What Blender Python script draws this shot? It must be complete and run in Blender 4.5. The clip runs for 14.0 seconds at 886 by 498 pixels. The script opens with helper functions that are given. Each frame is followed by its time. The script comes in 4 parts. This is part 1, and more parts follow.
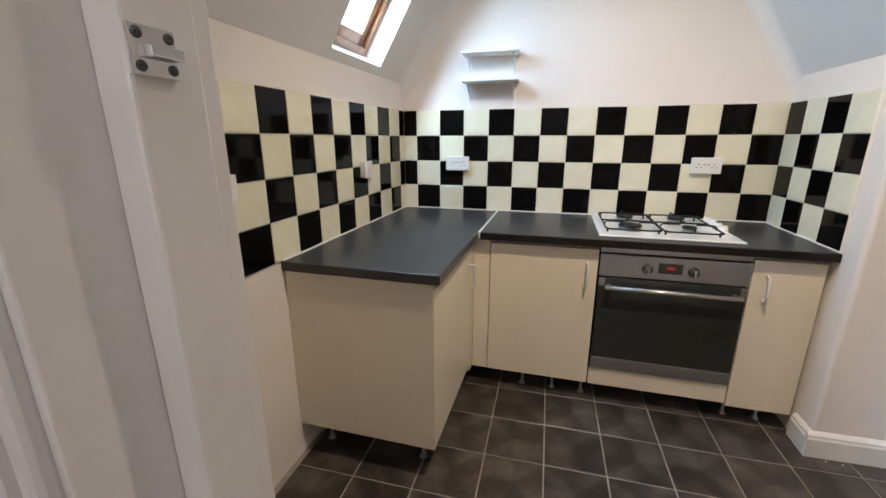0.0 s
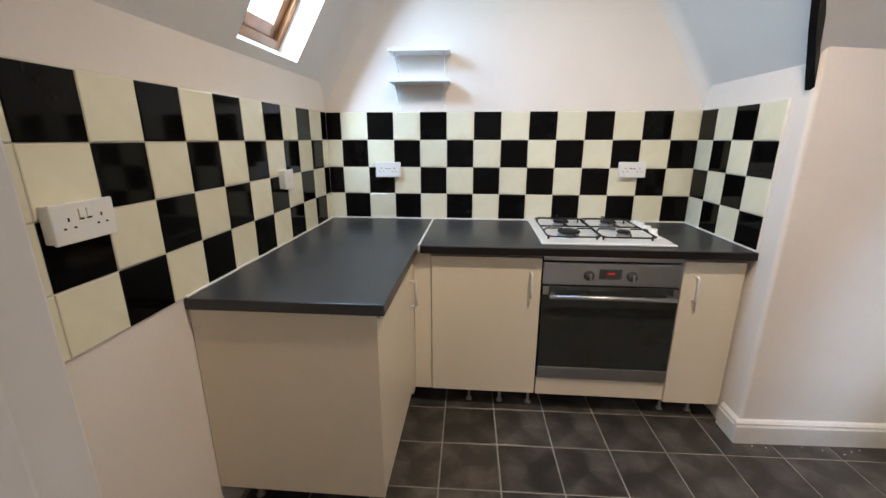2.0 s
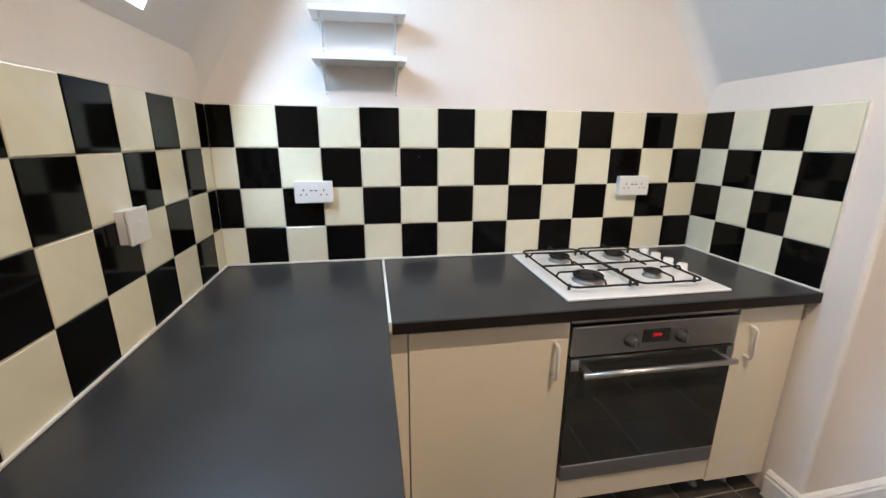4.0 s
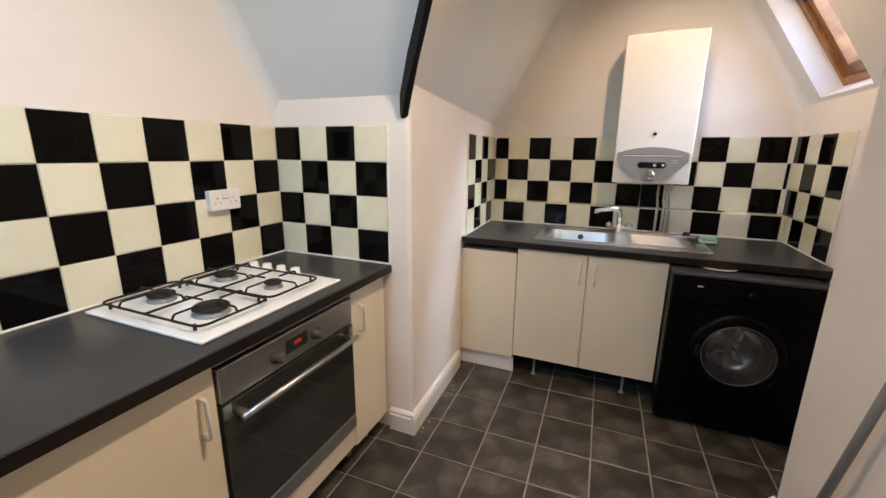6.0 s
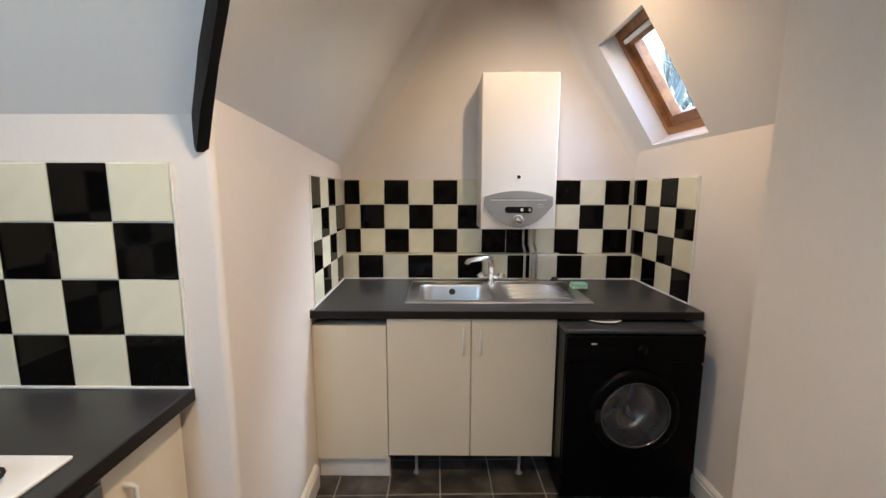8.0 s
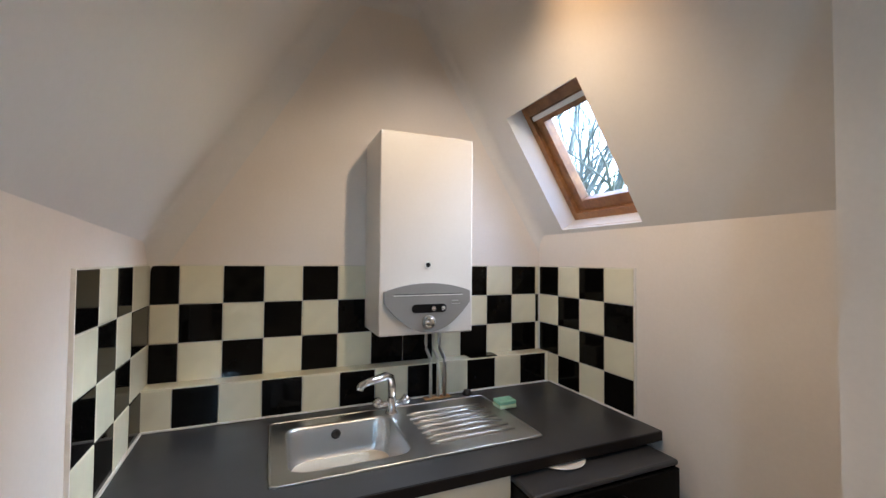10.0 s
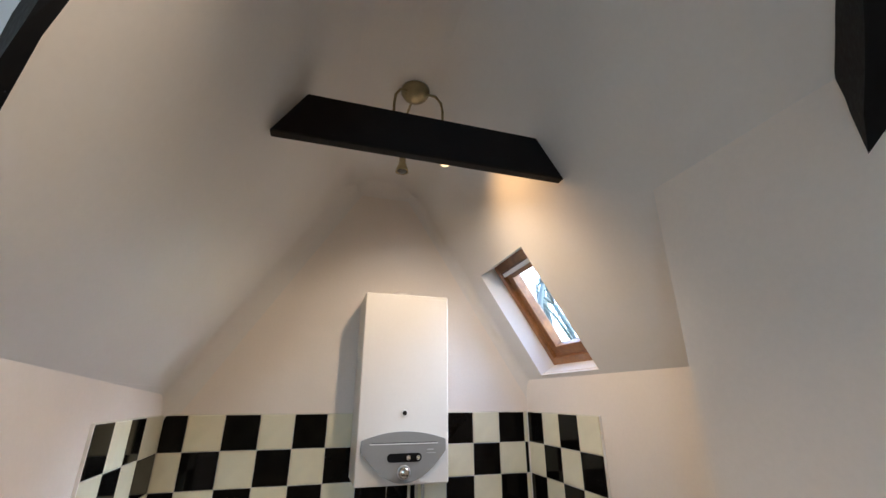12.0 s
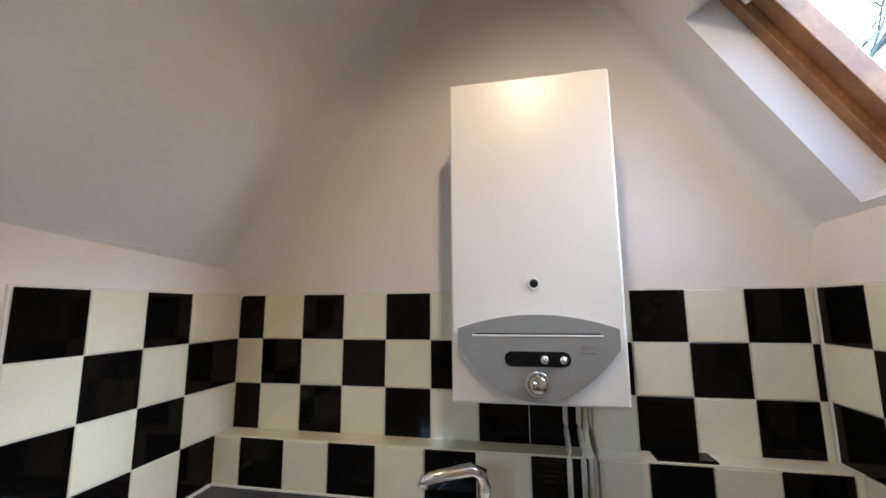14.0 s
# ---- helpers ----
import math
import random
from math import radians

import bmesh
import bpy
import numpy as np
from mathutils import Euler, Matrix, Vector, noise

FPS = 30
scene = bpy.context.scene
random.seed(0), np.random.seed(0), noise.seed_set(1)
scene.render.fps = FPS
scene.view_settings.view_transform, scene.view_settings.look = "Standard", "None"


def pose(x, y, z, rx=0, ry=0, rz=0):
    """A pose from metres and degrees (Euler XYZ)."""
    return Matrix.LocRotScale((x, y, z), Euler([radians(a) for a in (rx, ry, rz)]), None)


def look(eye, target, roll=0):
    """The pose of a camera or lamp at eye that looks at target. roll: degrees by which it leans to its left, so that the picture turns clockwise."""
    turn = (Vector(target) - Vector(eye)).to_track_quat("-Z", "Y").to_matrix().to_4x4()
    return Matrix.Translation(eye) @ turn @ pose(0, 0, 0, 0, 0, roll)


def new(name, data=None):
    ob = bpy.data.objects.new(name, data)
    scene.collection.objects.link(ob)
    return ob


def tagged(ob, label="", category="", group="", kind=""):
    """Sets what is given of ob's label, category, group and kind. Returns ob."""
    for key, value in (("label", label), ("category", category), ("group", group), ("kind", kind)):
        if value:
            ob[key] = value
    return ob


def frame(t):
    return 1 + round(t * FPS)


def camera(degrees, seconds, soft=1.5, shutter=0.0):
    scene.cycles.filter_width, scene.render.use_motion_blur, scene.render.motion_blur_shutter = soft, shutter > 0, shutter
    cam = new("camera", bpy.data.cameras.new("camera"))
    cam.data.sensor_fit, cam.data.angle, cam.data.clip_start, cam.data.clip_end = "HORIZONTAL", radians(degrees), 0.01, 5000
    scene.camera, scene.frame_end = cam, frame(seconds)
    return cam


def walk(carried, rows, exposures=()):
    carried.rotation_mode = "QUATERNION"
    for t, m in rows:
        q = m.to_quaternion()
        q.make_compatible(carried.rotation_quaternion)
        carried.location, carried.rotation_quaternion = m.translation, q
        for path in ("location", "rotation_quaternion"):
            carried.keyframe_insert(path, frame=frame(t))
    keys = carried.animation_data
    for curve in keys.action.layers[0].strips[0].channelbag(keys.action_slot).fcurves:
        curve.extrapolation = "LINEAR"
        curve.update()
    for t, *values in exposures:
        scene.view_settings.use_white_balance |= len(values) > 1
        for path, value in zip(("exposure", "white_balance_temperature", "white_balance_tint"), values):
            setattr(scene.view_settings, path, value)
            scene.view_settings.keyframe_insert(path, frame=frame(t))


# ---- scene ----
cam = camera(95.6, 14.0, soft=1.5)
PATH = [
    (0, (0.969, -2.556, 1.318), (0.448, -0.699, 0.789), -0.1),
    (0.5, (0.947, -2.546, 1.32), (0.446, -0.682, 0.794), -0.2),
    (1, (0.929, -2.545, 1.334), (0.499, -0.665, 0.806), -0.1),
    (1.5, (0.912, -2.509, 1.348), (0.62, -0.603, 0.82), 0.0),
    (2, (0.875, -2.402, 1.345), (0.717, -0.48, 0.814), 0.0),
    (2.2, (0.856, -2.314, 1.339), (0.735, -0.39, 0.809), 0.1),
    (4.3, (0.534, -1.625, 1.371), (1.125, 0.213, 0.85), 0.4),
    (4.5, (0.514, -1.605, 1.359), (1.308, 0.16, 0.854), 0.5),
    (5, (0.54, -1.611, 1.362), (1.637, -0.017, 0.855), 0.4),
    (5.5, (0.518, -1.565, 1.38), (2.014, -0.337, 0.878), 0.7),
    (6, (0.523, -1.549, 1.381), (2.319, -0.803, 0.912), 0.6),
    (6.5, (0.537, -1.524, 1.386), (2.44, -1.102, 0.938), 0.4),
    (7, (0.598, -1.481, 1.388), (2.534, -1.227, 0.956), 0.3),
    (7.5, (0.812, -1.412, 1.378), (2.771, -1.269, 1.0), 0.2),
    (8, (1.033, -1.343, 1.417), (3.013, -1.332, 1.135), 0.1),
    (8.5, (1.223, -1.201, 1.446), (3.212, -1.383, 1.34), 0.1),
    (8.7, (1.311, -1.139, 1.472), (3.286, -1.449, 1.427), 0.4),
    (10.8, (1.781, -1.174, 1.531), (3.580, -2.044, 1.633), -0.3),
    (11, (1.640, -1.234, 1.538), (3.435, -2.099, 1.710), -0.5),
    (11.5, (1.401, -1.322, 1.563), (3.198, -2.038, 2.062), -0.3),
    (12, (1.344, -1.344, 1.566), (3.136, -1.884, 2.260), 0.0),
    (12.5, (1.422, -1.480, 1.560), (3.252, -1.862, 2.263), -0.1),
    (13, (1.646, -1.604, 1.532), (3.517, -1.734, 2.226), -0.1),
    (13.5, (2.019, -1.648, 1.482), (3.906, -1.514, 2.130), -0.2),
    (14, (2.283, -1.734, 1.441), (4.222, -1.340, 1.731), -0.4),
]
EXPOSURES = [(0.0, 5.5, 5500, 8), (2.0, 5.5, 5450, 8), (4.5, 5.54, 5750, 10), (6.0, 5.56, 6000, 11), (7.5, 5.54, 5950, 10), (8.7, 5.37, 5750, 9), (11.0, 5.25, 5500, 8), (12.5, 5.35, 5600, 8), (13.2, 5.22, 5400, 8), (14.0, 5.2, 5600, 8)]
walk(cam, [(t, look(eye, target, roll)) for t, eye, target, roll in PATH], EXPOSURES)

# ---- world, lamps, light ----
world = bpy.data.worlds.new("sky")
scene.world = world
world.use_nodes = True
wn, wl = world.node_tree.nodes, world.node_tree.links
sky = wn.new("ShaderNodeTexSky")
sky.sky_type = "NISHITA"
sky.sun_disc = False
sky.sun_elevation, sky.sun_rotation = radians(40), radians(180)
sky.air_density, sky.dust_density = 1.0, 2.0
wn["Background"].inputs["Strength"].default_value = 0.05
wl.new(sky.outputs[0], wn["Background"].inputs["Color"])

sun = new("sun", bpy.data.lights.new("sun", "SUN"))
sun.data.energy, sun.data.angle, sun.data.color = 0.5, radians(40), (0.74, 0.88, 1.0)
sun.matrix_world = look((0.0, -9.9, 8.31), (0, 0, 0))


def lamp(name, kind, at, watts, colour, radius=0.03):
    ob = new(name, bpy.data.lights.new(name, kind))
    ob.data.energy, ob.data.color = watts, colour
    ob.data.shadow_soft_size = radius
    ob.location = at
    return ob


WARM = (1.0, 0.73, 0.47)
BULB = Vector((2.67, -1.755, 2.455))      # the lit spot over the sink wing
MAIN = Vector((1.35, -1.55, 2.66))        # the lamp of the hob wing
HALL = Vector((0.78, -3.2, 2.25))
def hooded(name, at, target, watts, colour, degrees, blend):
    ob = lamp(name, "SPOT", at, watts, colour, 0.022)
    ob.data.spot_size, ob.data.spot_blend = radians(degrees), blend
    ob.matrix_world = look(at, target)


TIP = BULB + Vector((0.001, -0.009, -0.045))
hooded("spot_bulb", TIP, TIP + Vector((0.42, -0.12, -1.0)), 0.74, (1.0, 0.70, 0.42), 150, 0.9)
hooded("spot_bulb_side", TIP, (2.74, -2.18, 2.26), 0.16, (1.0, 0.54, 0.21), 104, 1.0)
hooded("main_bulb", MAIN - Vector((0, 0, 0.07)), (1.22, -0.84, 0.85), 2.7, WARM, 134, 1.0)
sky_1 = lamp("window_sky", "AREA", (0, 0, 0), 0.38, (0.56, 0.83, 1.0))     # sky in the west roof window
sky_1.data.shape, sky_1.data.size, sky_1.data.size_y = "RECTANGLE", 0.36, 0.50
sky_1.matrix_world = look((-0.009, -0.635, 2.056), (1.661, -0.635, 1.056))
# added fill from the hall side for the door lining and stop
lamp("hall_fill", "POINT", HALL - Vector((0, 0, 0.13)), 0.29, (1.0, 0.84, 0.70), 0.06)


# ---- materials ----
def material(name, colour, rough=0.5, metal=0.0, vary=0.06, scale=6.0, grain=60.0, bump=0.05, spec=0.5, coat=0.0, per_object=0.0, dist=0.002, colour2=None, stain=(0.35, 0.65)):
    m = bpy.data.materials.new(name)
    m.use_nodes = True
    n, l = m.node_tree.nodes, m.node_tree.links
    b = n["Principled BSDF"]
    b.inputs["Metallic"].default_value = metal
    b.inputs["Specular IOR Level"].default_value = spec
    b.inputs["Coat Weight"].default_value = coat
    tc = n.new("ShaderNodeTexCoord")
    big, fine = n.new("ShaderNodeTexNoise"), n.new("ShaderNodeTexNoise")
    big.inputs["Scale"].default_value, big.inputs["Detail"].default_value = scale, 5
    fine.inputs["Scale"].default_value, fine.inputs["Detail"].default_value = grain, 4
    for t in (big, fine):
        l.new(tc.outputs["Object"], t.inputs["Vector"])
    ramp = n.new("ShaderNodeValToRGB")
    ramp.color_ramp.elements[0].position, ramp.color_ramp.elements[1].position = stain
    c = Vector(colour)
    lo = Vector(colour2) if colour2 else c * (1 - vary)
    ramp.color_ramp.elements[0].color = (*lo, 1)
    ramp.color_ramp.elements[1].color = (*(c * (1 if colour2 else 1 + vary * 0.5)), 1)
    l.new(big.outputs["Fac"], ramp.inputs["Fac"])
    mix = n.new("ShaderNodeMix")
    mix.data_type, mix.blend_type = "RGBA", "MULTIPLY"
    mix.inputs["Factor"].default_value = min(1.0, vary * 2)
    l.new(ramp.outputs["Color"], mix.inputs["A"])
    l.new(fine.outputs["Fac"], mix.inputs["B"])
    gain = n.new("ShaderNodeMix")
    gain.data_type, gain.blend_type = "RGBA", "MULTIPLY"
    gain.inputs["Factor"].default_value = 1.0
    l.new(mix.outputs["Result"], gain.inputs["A"])
    if per_object:
        info, mr = n.new("ShaderNodeObjectInfo"), n.new("ShaderNodeMapRange")
        mr.inputs["To Min"].default_value, mr.inputs["To Max"].default_value = 1 - per_object, 1 + per_object * 0.5
        l.new(info.outputs["Random"], mr.inputs["Value"])
        l.new(mr.outputs["Result"], gain.inputs["B"])
    else:
        gain.inputs["B"].default_value = (1 + vary, 1 + vary, 1 + vary, 1)
    l.new(gain.outputs["Result"], b.inputs["Base Color"])
    rr = n.new("ShaderNodeMapRange")
    rr.inputs["To Min"].default_value, rr.inputs["To Max"].default_value = rough * 0.8, min(1, rough * 1.2)
    l.new(fine.outputs["Fac"], rr.inputs["Value"])
    l.new(rr.outputs["Result"], b.inputs["Roughness"])
    bp = n.new("ShaderNodeBump")
    bp.inputs["Strength"].default_value, bp.inputs["Distance"].default_value = bump, dist
    l.new(fine.outputs["Fac"], bp.inputs["Height"])
    l.new(bp.outputs["Normal"], b.inputs["Normal"])
    return m


def glow(name, colour, strength):
    m = bpy.data.materials.new(name)
    m.use_nodes = True
    b = m.node_tree.nodes["Principled BSDF"]
    b.inputs["Base Color"].default_value = (*colour, 1)
    b.inputs["Emission Color"].default_value = (*colour, 1)
    b.inputs["Emission Strength"].default_value = strength
    return m


def glass_material(name, colour=(0.97, 0.99, 1.0), gloss=0.07):
    """Thin clear glazing: mostly see-through, with a faint mirror gloss."""
    m = bpy.data.materials.new(name)
    m.use_nodes = True
    n, l = m.node_tree.nodes, m.node_tree.links
    n.remove(n["Principled BSDF"])
    a, b, mix = n.new("ShaderNodeBsdfTransparent"), n.new("ShaderNodeBsdfGlossy"), n.new("ShaderNodeMixShader")
    a.inputs["Color"].default_value = (*colour, 1)
    b.inputs["Roughness"].default_value = 0.02
    mix.inputs["Fac"].default_value = gloss
    l.new(a.outputs[0], mix.inputs[1])
    l.new(b.outputs[0], mix.inputs[2])
    l.new(mix.outputs[0], n["Material Output"].inputs["Surface"])
    return m


PAINT = material("wall_paint", (0.80, 0.74, 0.685), 0.75, vary=0.035, scale=2.2, grain=90, bump=0.12)
CEIL = material("ceiling_paint", (0.76, 0.735, 0.71), 0.8, vary=0.03, scale=1.8, grain=70, bump=0.15)
GLOSS = material("white_gloss_paint", (0.78, 0.755, 0.73), 0.32, vary=0.03, scale=5, grain=40, bump=0.04)
DOORP = material("door_gloss_paint", (0.77, 0.73, 0.69), 0.28, vary=0.03, scale=3, grain=30, bump=0.03)
BLACK_T = material("black_glazed_tile", (0.0045, 0.0042, 0.004), 0.07, vary=0.1, scale=8, grain=30, bump=0.02, spec=0.11, per_object=0.3)
CREAM_T = material("cream_glazed_tile", (0.82, 0.785, 0.605), 0.10, vary=0.03, scale=8, grain=25, bump=0.02, per_object=0.05)
GROUT = material("white_grout", (0.72, 0.69, 0.60), 0.85, vary=0.12, scale=9, grain=120, bump=0.2)
SEAL = material("white_sealant", (0.82, 0.80, 0.76), 0.4, vary=0.06, scale=20, grain=60, bump=0.1)
WORKTOP = material("dark_grey_laminate", (0.042, 0.043, 0.047), 0.36, spec=0.42, vary=0.18, scale=5, grain=260, bump=0.06, dist=0.0006)
EDGE = material("dark_brown_edging", (0.014, 0.011, 0.010), 0.4, spec=0.25, vary=0.15, scale=8, grain=90, bump=0.04)
CABINET = material("cream_laminate", (0.755, 0.675, 0.530), 0.36, vary=0.025, scale=3, grain=50, bump=0.02)
CARCASS = material("white_melamine", (0.62, 0.58, 0.50), 0.5, vary=0.05, scale=4, grain=60, bump=0.02)
WHITE_P = material("white_plastic", (0.80, 0.79, 0.77), 0.3, vary=0.02, scale=10, grain=60, bump=0.01)
ENAMEL = material("white_enamel", (0.87, 0.865, 0.86), 0.12, vary=0.03, scale=9, grain=40, bump=0.01, coat=0.3)
CAST = material("black_cast_iron", (0.013, 0.012, 0.012), 0.6, spec=0.3, vary=0.25, scale=40, grain=200, bump=0.2)
STEEL = material("brushed_steel", (0.55, 0.55, 0.55), 0.33, metal=1.0, vary=0.05, scale=6, grain=160, bump=0.01, dist=0.0005)
CHROME = material("chrome", (0.72, 0.72, 0.72), 0.10, metal=1.0, vary=0.05, scale=12, grain=60, bump=0.02)
BRASS = material("antique_brass", (0.36, 0.30, 0.17), 0.35, metal=1.0, vary=0.15, scale=25, grain=90, bump=0.06)
OVEN_G = material("black_oven_glass", (0.026, 0.028, 0.026), 0.05, vary=0.1, scale=5, grain=20, bump=0.0, spec=0.8)
BLACK_P = material("black_gloss_plastic", (0.006, 0.006, 0.007), 0.30, spec=0.2, vary=0.2, scale=7, grain=60, bump=0.03)
WASH = material("black_enamel", (0.0025, 0.0025, 0.003), 0.33, spec=0.09, vary=0.2, scale=4, grain=90, bump=0.03)
SMOKE = material("smoked_drum_glass", (0.06, 0.06, 0.063), 0.2, vary=0.25, scale=14, grain=20, bump=0.0, spec=0.9)
DRUM = material("drum_steel", (0.33, 0.33, 0.34), 0.25, metal=0.85, vary=0.2, scale=3, grain=4, bump=0.0)
GLINT = material("drum_glint_steel", (0.45, 0.45, 0.46), 0.3, metal=0.7, vary=0.1, scale=20, grain=40, bump=0.02)
GREY_P = material("silver_grey_plastic", (0.27, 0.262, 0.255), 0.42, metal=0.15, vary=0.04, scale=9, grain=120, bump=0.03)
BOILER = material("white_boiler_casing", (0.73, 0.695, 0.655), 0.35, vary=0.02, scale=4, grain=60, bump=0.02)
BEAM = material("dark_stained_wood", (0.007, 0.006, 0.006), 0.6, spec=0.2, vary=0.35, scale=9, grain=80, bump=0.4)
WOOD = material("varnished_pine", (0.36, 0.17, 0.06), 0.35, vary=0.3, scale=7, grain=60, bump=0.1, colour2=(0.17, 0.07, 0.025))
FLOOR_T = material("slate_floor_tile", (0.15, 0.135, 0.118), 0.34, vary=0.25, scale=7, grain=45, bump=0.15, per_object=0.3, colour2=(0.048, 0.042, 0.037), stain=(0.44, 0.70))
FLOOR_G = material("floor_grout", (0.36, 0.33, 0.29), 0.8, vary=0.25, scale=6, grain=90, bump=0.2)
COPPER = material("painted_copper_pipe", (0.62, 0.58, 0.50), 0.4, vary=0.15, scale=20, grain=80, bump=0.05)
RUST = material("rusty_sealant", (0.36, 0.22, 0.10), 0.7, vary=0.3, scale=40, grain=120, bump=0.3)
SPONGE = material("green_sponge", (0.30, 0.62, 0.50), 0.9, vary=0.12, scale=30, grain=160, bump=0.6)
MINT = material("mint_sponge", (0.52, 0.70, 0.52), 0.9, vary=0.12, scale=30, grain=160, bump=0.6)
GREY_POLE = material("grey_coated_pole", (0.20, 0.195, 0.20), 0.4, vary=0.08, scale=12, grain=80, bump=0.03)
RUBBER = material("black_rubber", (0.012, 0.012, 0.012), 0.6, vary=0.15, scale=20, grain=80, bump=0.05)
SKIRT = material("skirting_paint", (0.78, 0.75, 0.71), 0.4, vary=0.06, scale=9, grain=60, bump=0.06)
CARPET = material("hall_carpet", (0.16, 0.14, 0.125), 0.95, vary=0.2, scale=30, grain=250, bump=0.6)
GLASS = glass_material("window_glass")
DARK_G = glass_material("porthole_glass", (0.62, 0.63, 0.65), 0.06)
LIT = glow("lit_bulb", (1.0, 0.66, 0.32), 0.045)
DIGIT = glow("red_display", (1.0, 0.03, 0.02), 0.007)
BARK = material("winter_bark", (0.17, 0.19, 0.17), 0.9, vary=0.3, scale=3, grain=30, bump=0.4)
ROOFT = material("clay_roof", (0.22, 0.11, 0.08), 0.8, vary=0.2, scale=4, grain=40, bump=0.3)


# ---- building helpers ----
def box(bm, x0, x1, y0, y1, z0, z1, bev=0.0, seg=2):
    x0, x1, y0, y1, z0, z1 = min(x0, x1), max(x0, x1), min(y0, y1), max(y0, y1), min(z0, z1), max(z0, z1)
    m = Matrix.LocRotScale(((x0 + x1) / 2, (y0 + y1) / 2, (z0 + z1) / 2), None, (x1 - x0, y1 - y0, z1 - z0))
    vs = bmesh.ops.create_cube(bm, size=1.0, matrix=m)["verts"]
    if bev:
        es = list({e for v in vs for e in v.link_edges})
        bmesh.ops.bevel(bm, geom=es, offset=bev, segments=seg, profile=0.5, affect="EDGES")
    return bm


def boxes(*args):
    bm = bmesh.new()
    for a in args:
        box(bm, *a)
    return bm


def solid(bm, pts, shift):
    """A flat outline of points, thickened along shift."""
    a = [bm.verts.new(p) for p in pts]
    b = [bm.verts.new(Vector(p) + Vector(shift)) for p in pts]
    k = len(pts)
    fs = [bm.faces.new(a), bm.faces.new(b[::-1])]
    for i in range(k):
        fs.append(bm.faces.new((a[i], b[i], b[(i + 1) % k], a[(i + 1) % k])))
    bmesh.ops.recalc_face_normals(bm, faces=fs)
    return bm


def tube(bm, pts, r, n=10, closed=False):
    pts = [Vector(p) for p in pts]
    rings, k = [], len(pts)
    up = Vector((0.31, 0.17, 0.93))
    for i, p in enumerate(pts):
        if closed:
            d = pts[(i + 1) % k] - pts[i - 1]
        else:
            d = pts[min(i + 1, k - 1)] - pts[max(i - 1, 0)]
        d.normalize()
        side = d.cross(up)
        if side.length < 0.05:
            side = d.cross(Vector((1, 0, 0)))
        side.normalize()
        other = side.cross(d).normalized()
        rad = r[i] if isinstance(r, (list, tuple)) else r
        rings.append([bm.verts.new(p + rad * (math.cos(2 * math.pi * j / n) * side + math.sin(2 * math.pi * j / n) * other)) for j in range(n)])
    fs = []
    for i in range(k if closed else k - 1):
        a, b = rings[i], rings[(i + 1) % k]
        for j in range(n):
            fs.append(bm.faces.new((a[j], a[(j + 1) % n], b[(j + 1) % n], b[j])))
    if not closed:
        fs += [bm.faces.new(rings[0][::-1]), bm.faces.new(rings[-1])]
    bmesh.ops.recalc_face_normals(bm, faces=fs)
    for f in fs:
        f.smooth = True
    return bm


def lathe(bm, profile, at, axis="Z", n=28):
    """A turned shape: (radius, height) pairs about an axis through at."""
    turn = {"Z": Matrix.Identity(3), "X": Matrix(((0, 0, 1), (0, 1, 0), (-1, 0, 0))), "Y": Matrix(((1, 0, 0), (0, 0, 1), (0, -1, 0)))}[axis] if isinstance(axis, str) else axis
    rings = []
    for r, h in profile:
        r = max(r, 1e-5)
        rings.append([bm.verts.new(Vector(at) + turn @ Vector((r * math.cos(2 * math.pi * j / n), r * math.sin(2 * math.pi * j / n), h))) for j in range(n)])
    fs = []
    for a, b in zip(rings, rings[1:]):
        for j in range(n):
            fs.append(bm.faces.new((a[j], a[(j + 1) % n], b[(j + 1) % n], b[j])))
    fs += [bm.faces.new(rings[0][::-1]), bm.faces.new(rings[-1])]
    bmesh.ops.recalc_face_normals(bm, faces=fs)
    for f in fs[:-2]:
        f.smooth = True
    return bm


def uncapped(bm):
    """Takes the end discs off a turned shape and leaves its shell."""
    bmesh.ops.delete(bm, geom=[f for f in bm.faces if len(f.verts) > 4], context="FACES_ONLY")
    return bm


def disc_turn(direction):
    """The turn that lays a lathe's axis along a direction."""
    return Vector((0, 0, 1)).rotation_difference(Vector(direction).normalized()).to_matrix()


def arc(p0, p1, bulge, n=10):
    p0, p1, bulge = Vector(p0), Vector(p1), Vector(bulge)
    return [p0.lerp(p1, i / n) + bulge * math.sin(math.pi * i / n) for i in range(n + 1)]


ORIGIN = {}


def thing(name, base, label, category, group="", kind=""):
    ob = new(name)
    ob.location = base
    ob.empty_display_size = 0.1
    ORIGIN[ob] = Vector(base)
    return tagged(ob, label, category, group, kind)


def mesh_of(name, bm, mat):
    me = bpy.data.meshes.new(name)
    bm.to_mesh(me)
    bm.free()
    me.materials.append(mat)
    return me


def part(name, bm, mat, parent, label=""):
    base = ORIGIN.get(parent, Vector((0, 0, 0)))
    bmesh.ops.translate(bm, vec=-base, verts=bm.verts)
    ob = new(name, mesh_of(name, bm, mat))
    ob.parent = parent
    ORIGIN[ob] = base
    return tagged(ob, label)


def whole(name, bm, mat, base, label, category, group="", kind=""):
    """A thing that is one mesh."""
    bmesh.ops.translate(bm, vec=-Vector(base), verts=bm.verts)
    ob = new(name, mesh_of(name, bm, mat))
    ob.location = base
    ORIGIN[ob] = Vector(base)
    return tagged(ob, label, category, group, kind)


def structure(name, bm, mat, label, category):
    return whole(name, bm, mat, (0, 0, 0), label, category, kind="structure")


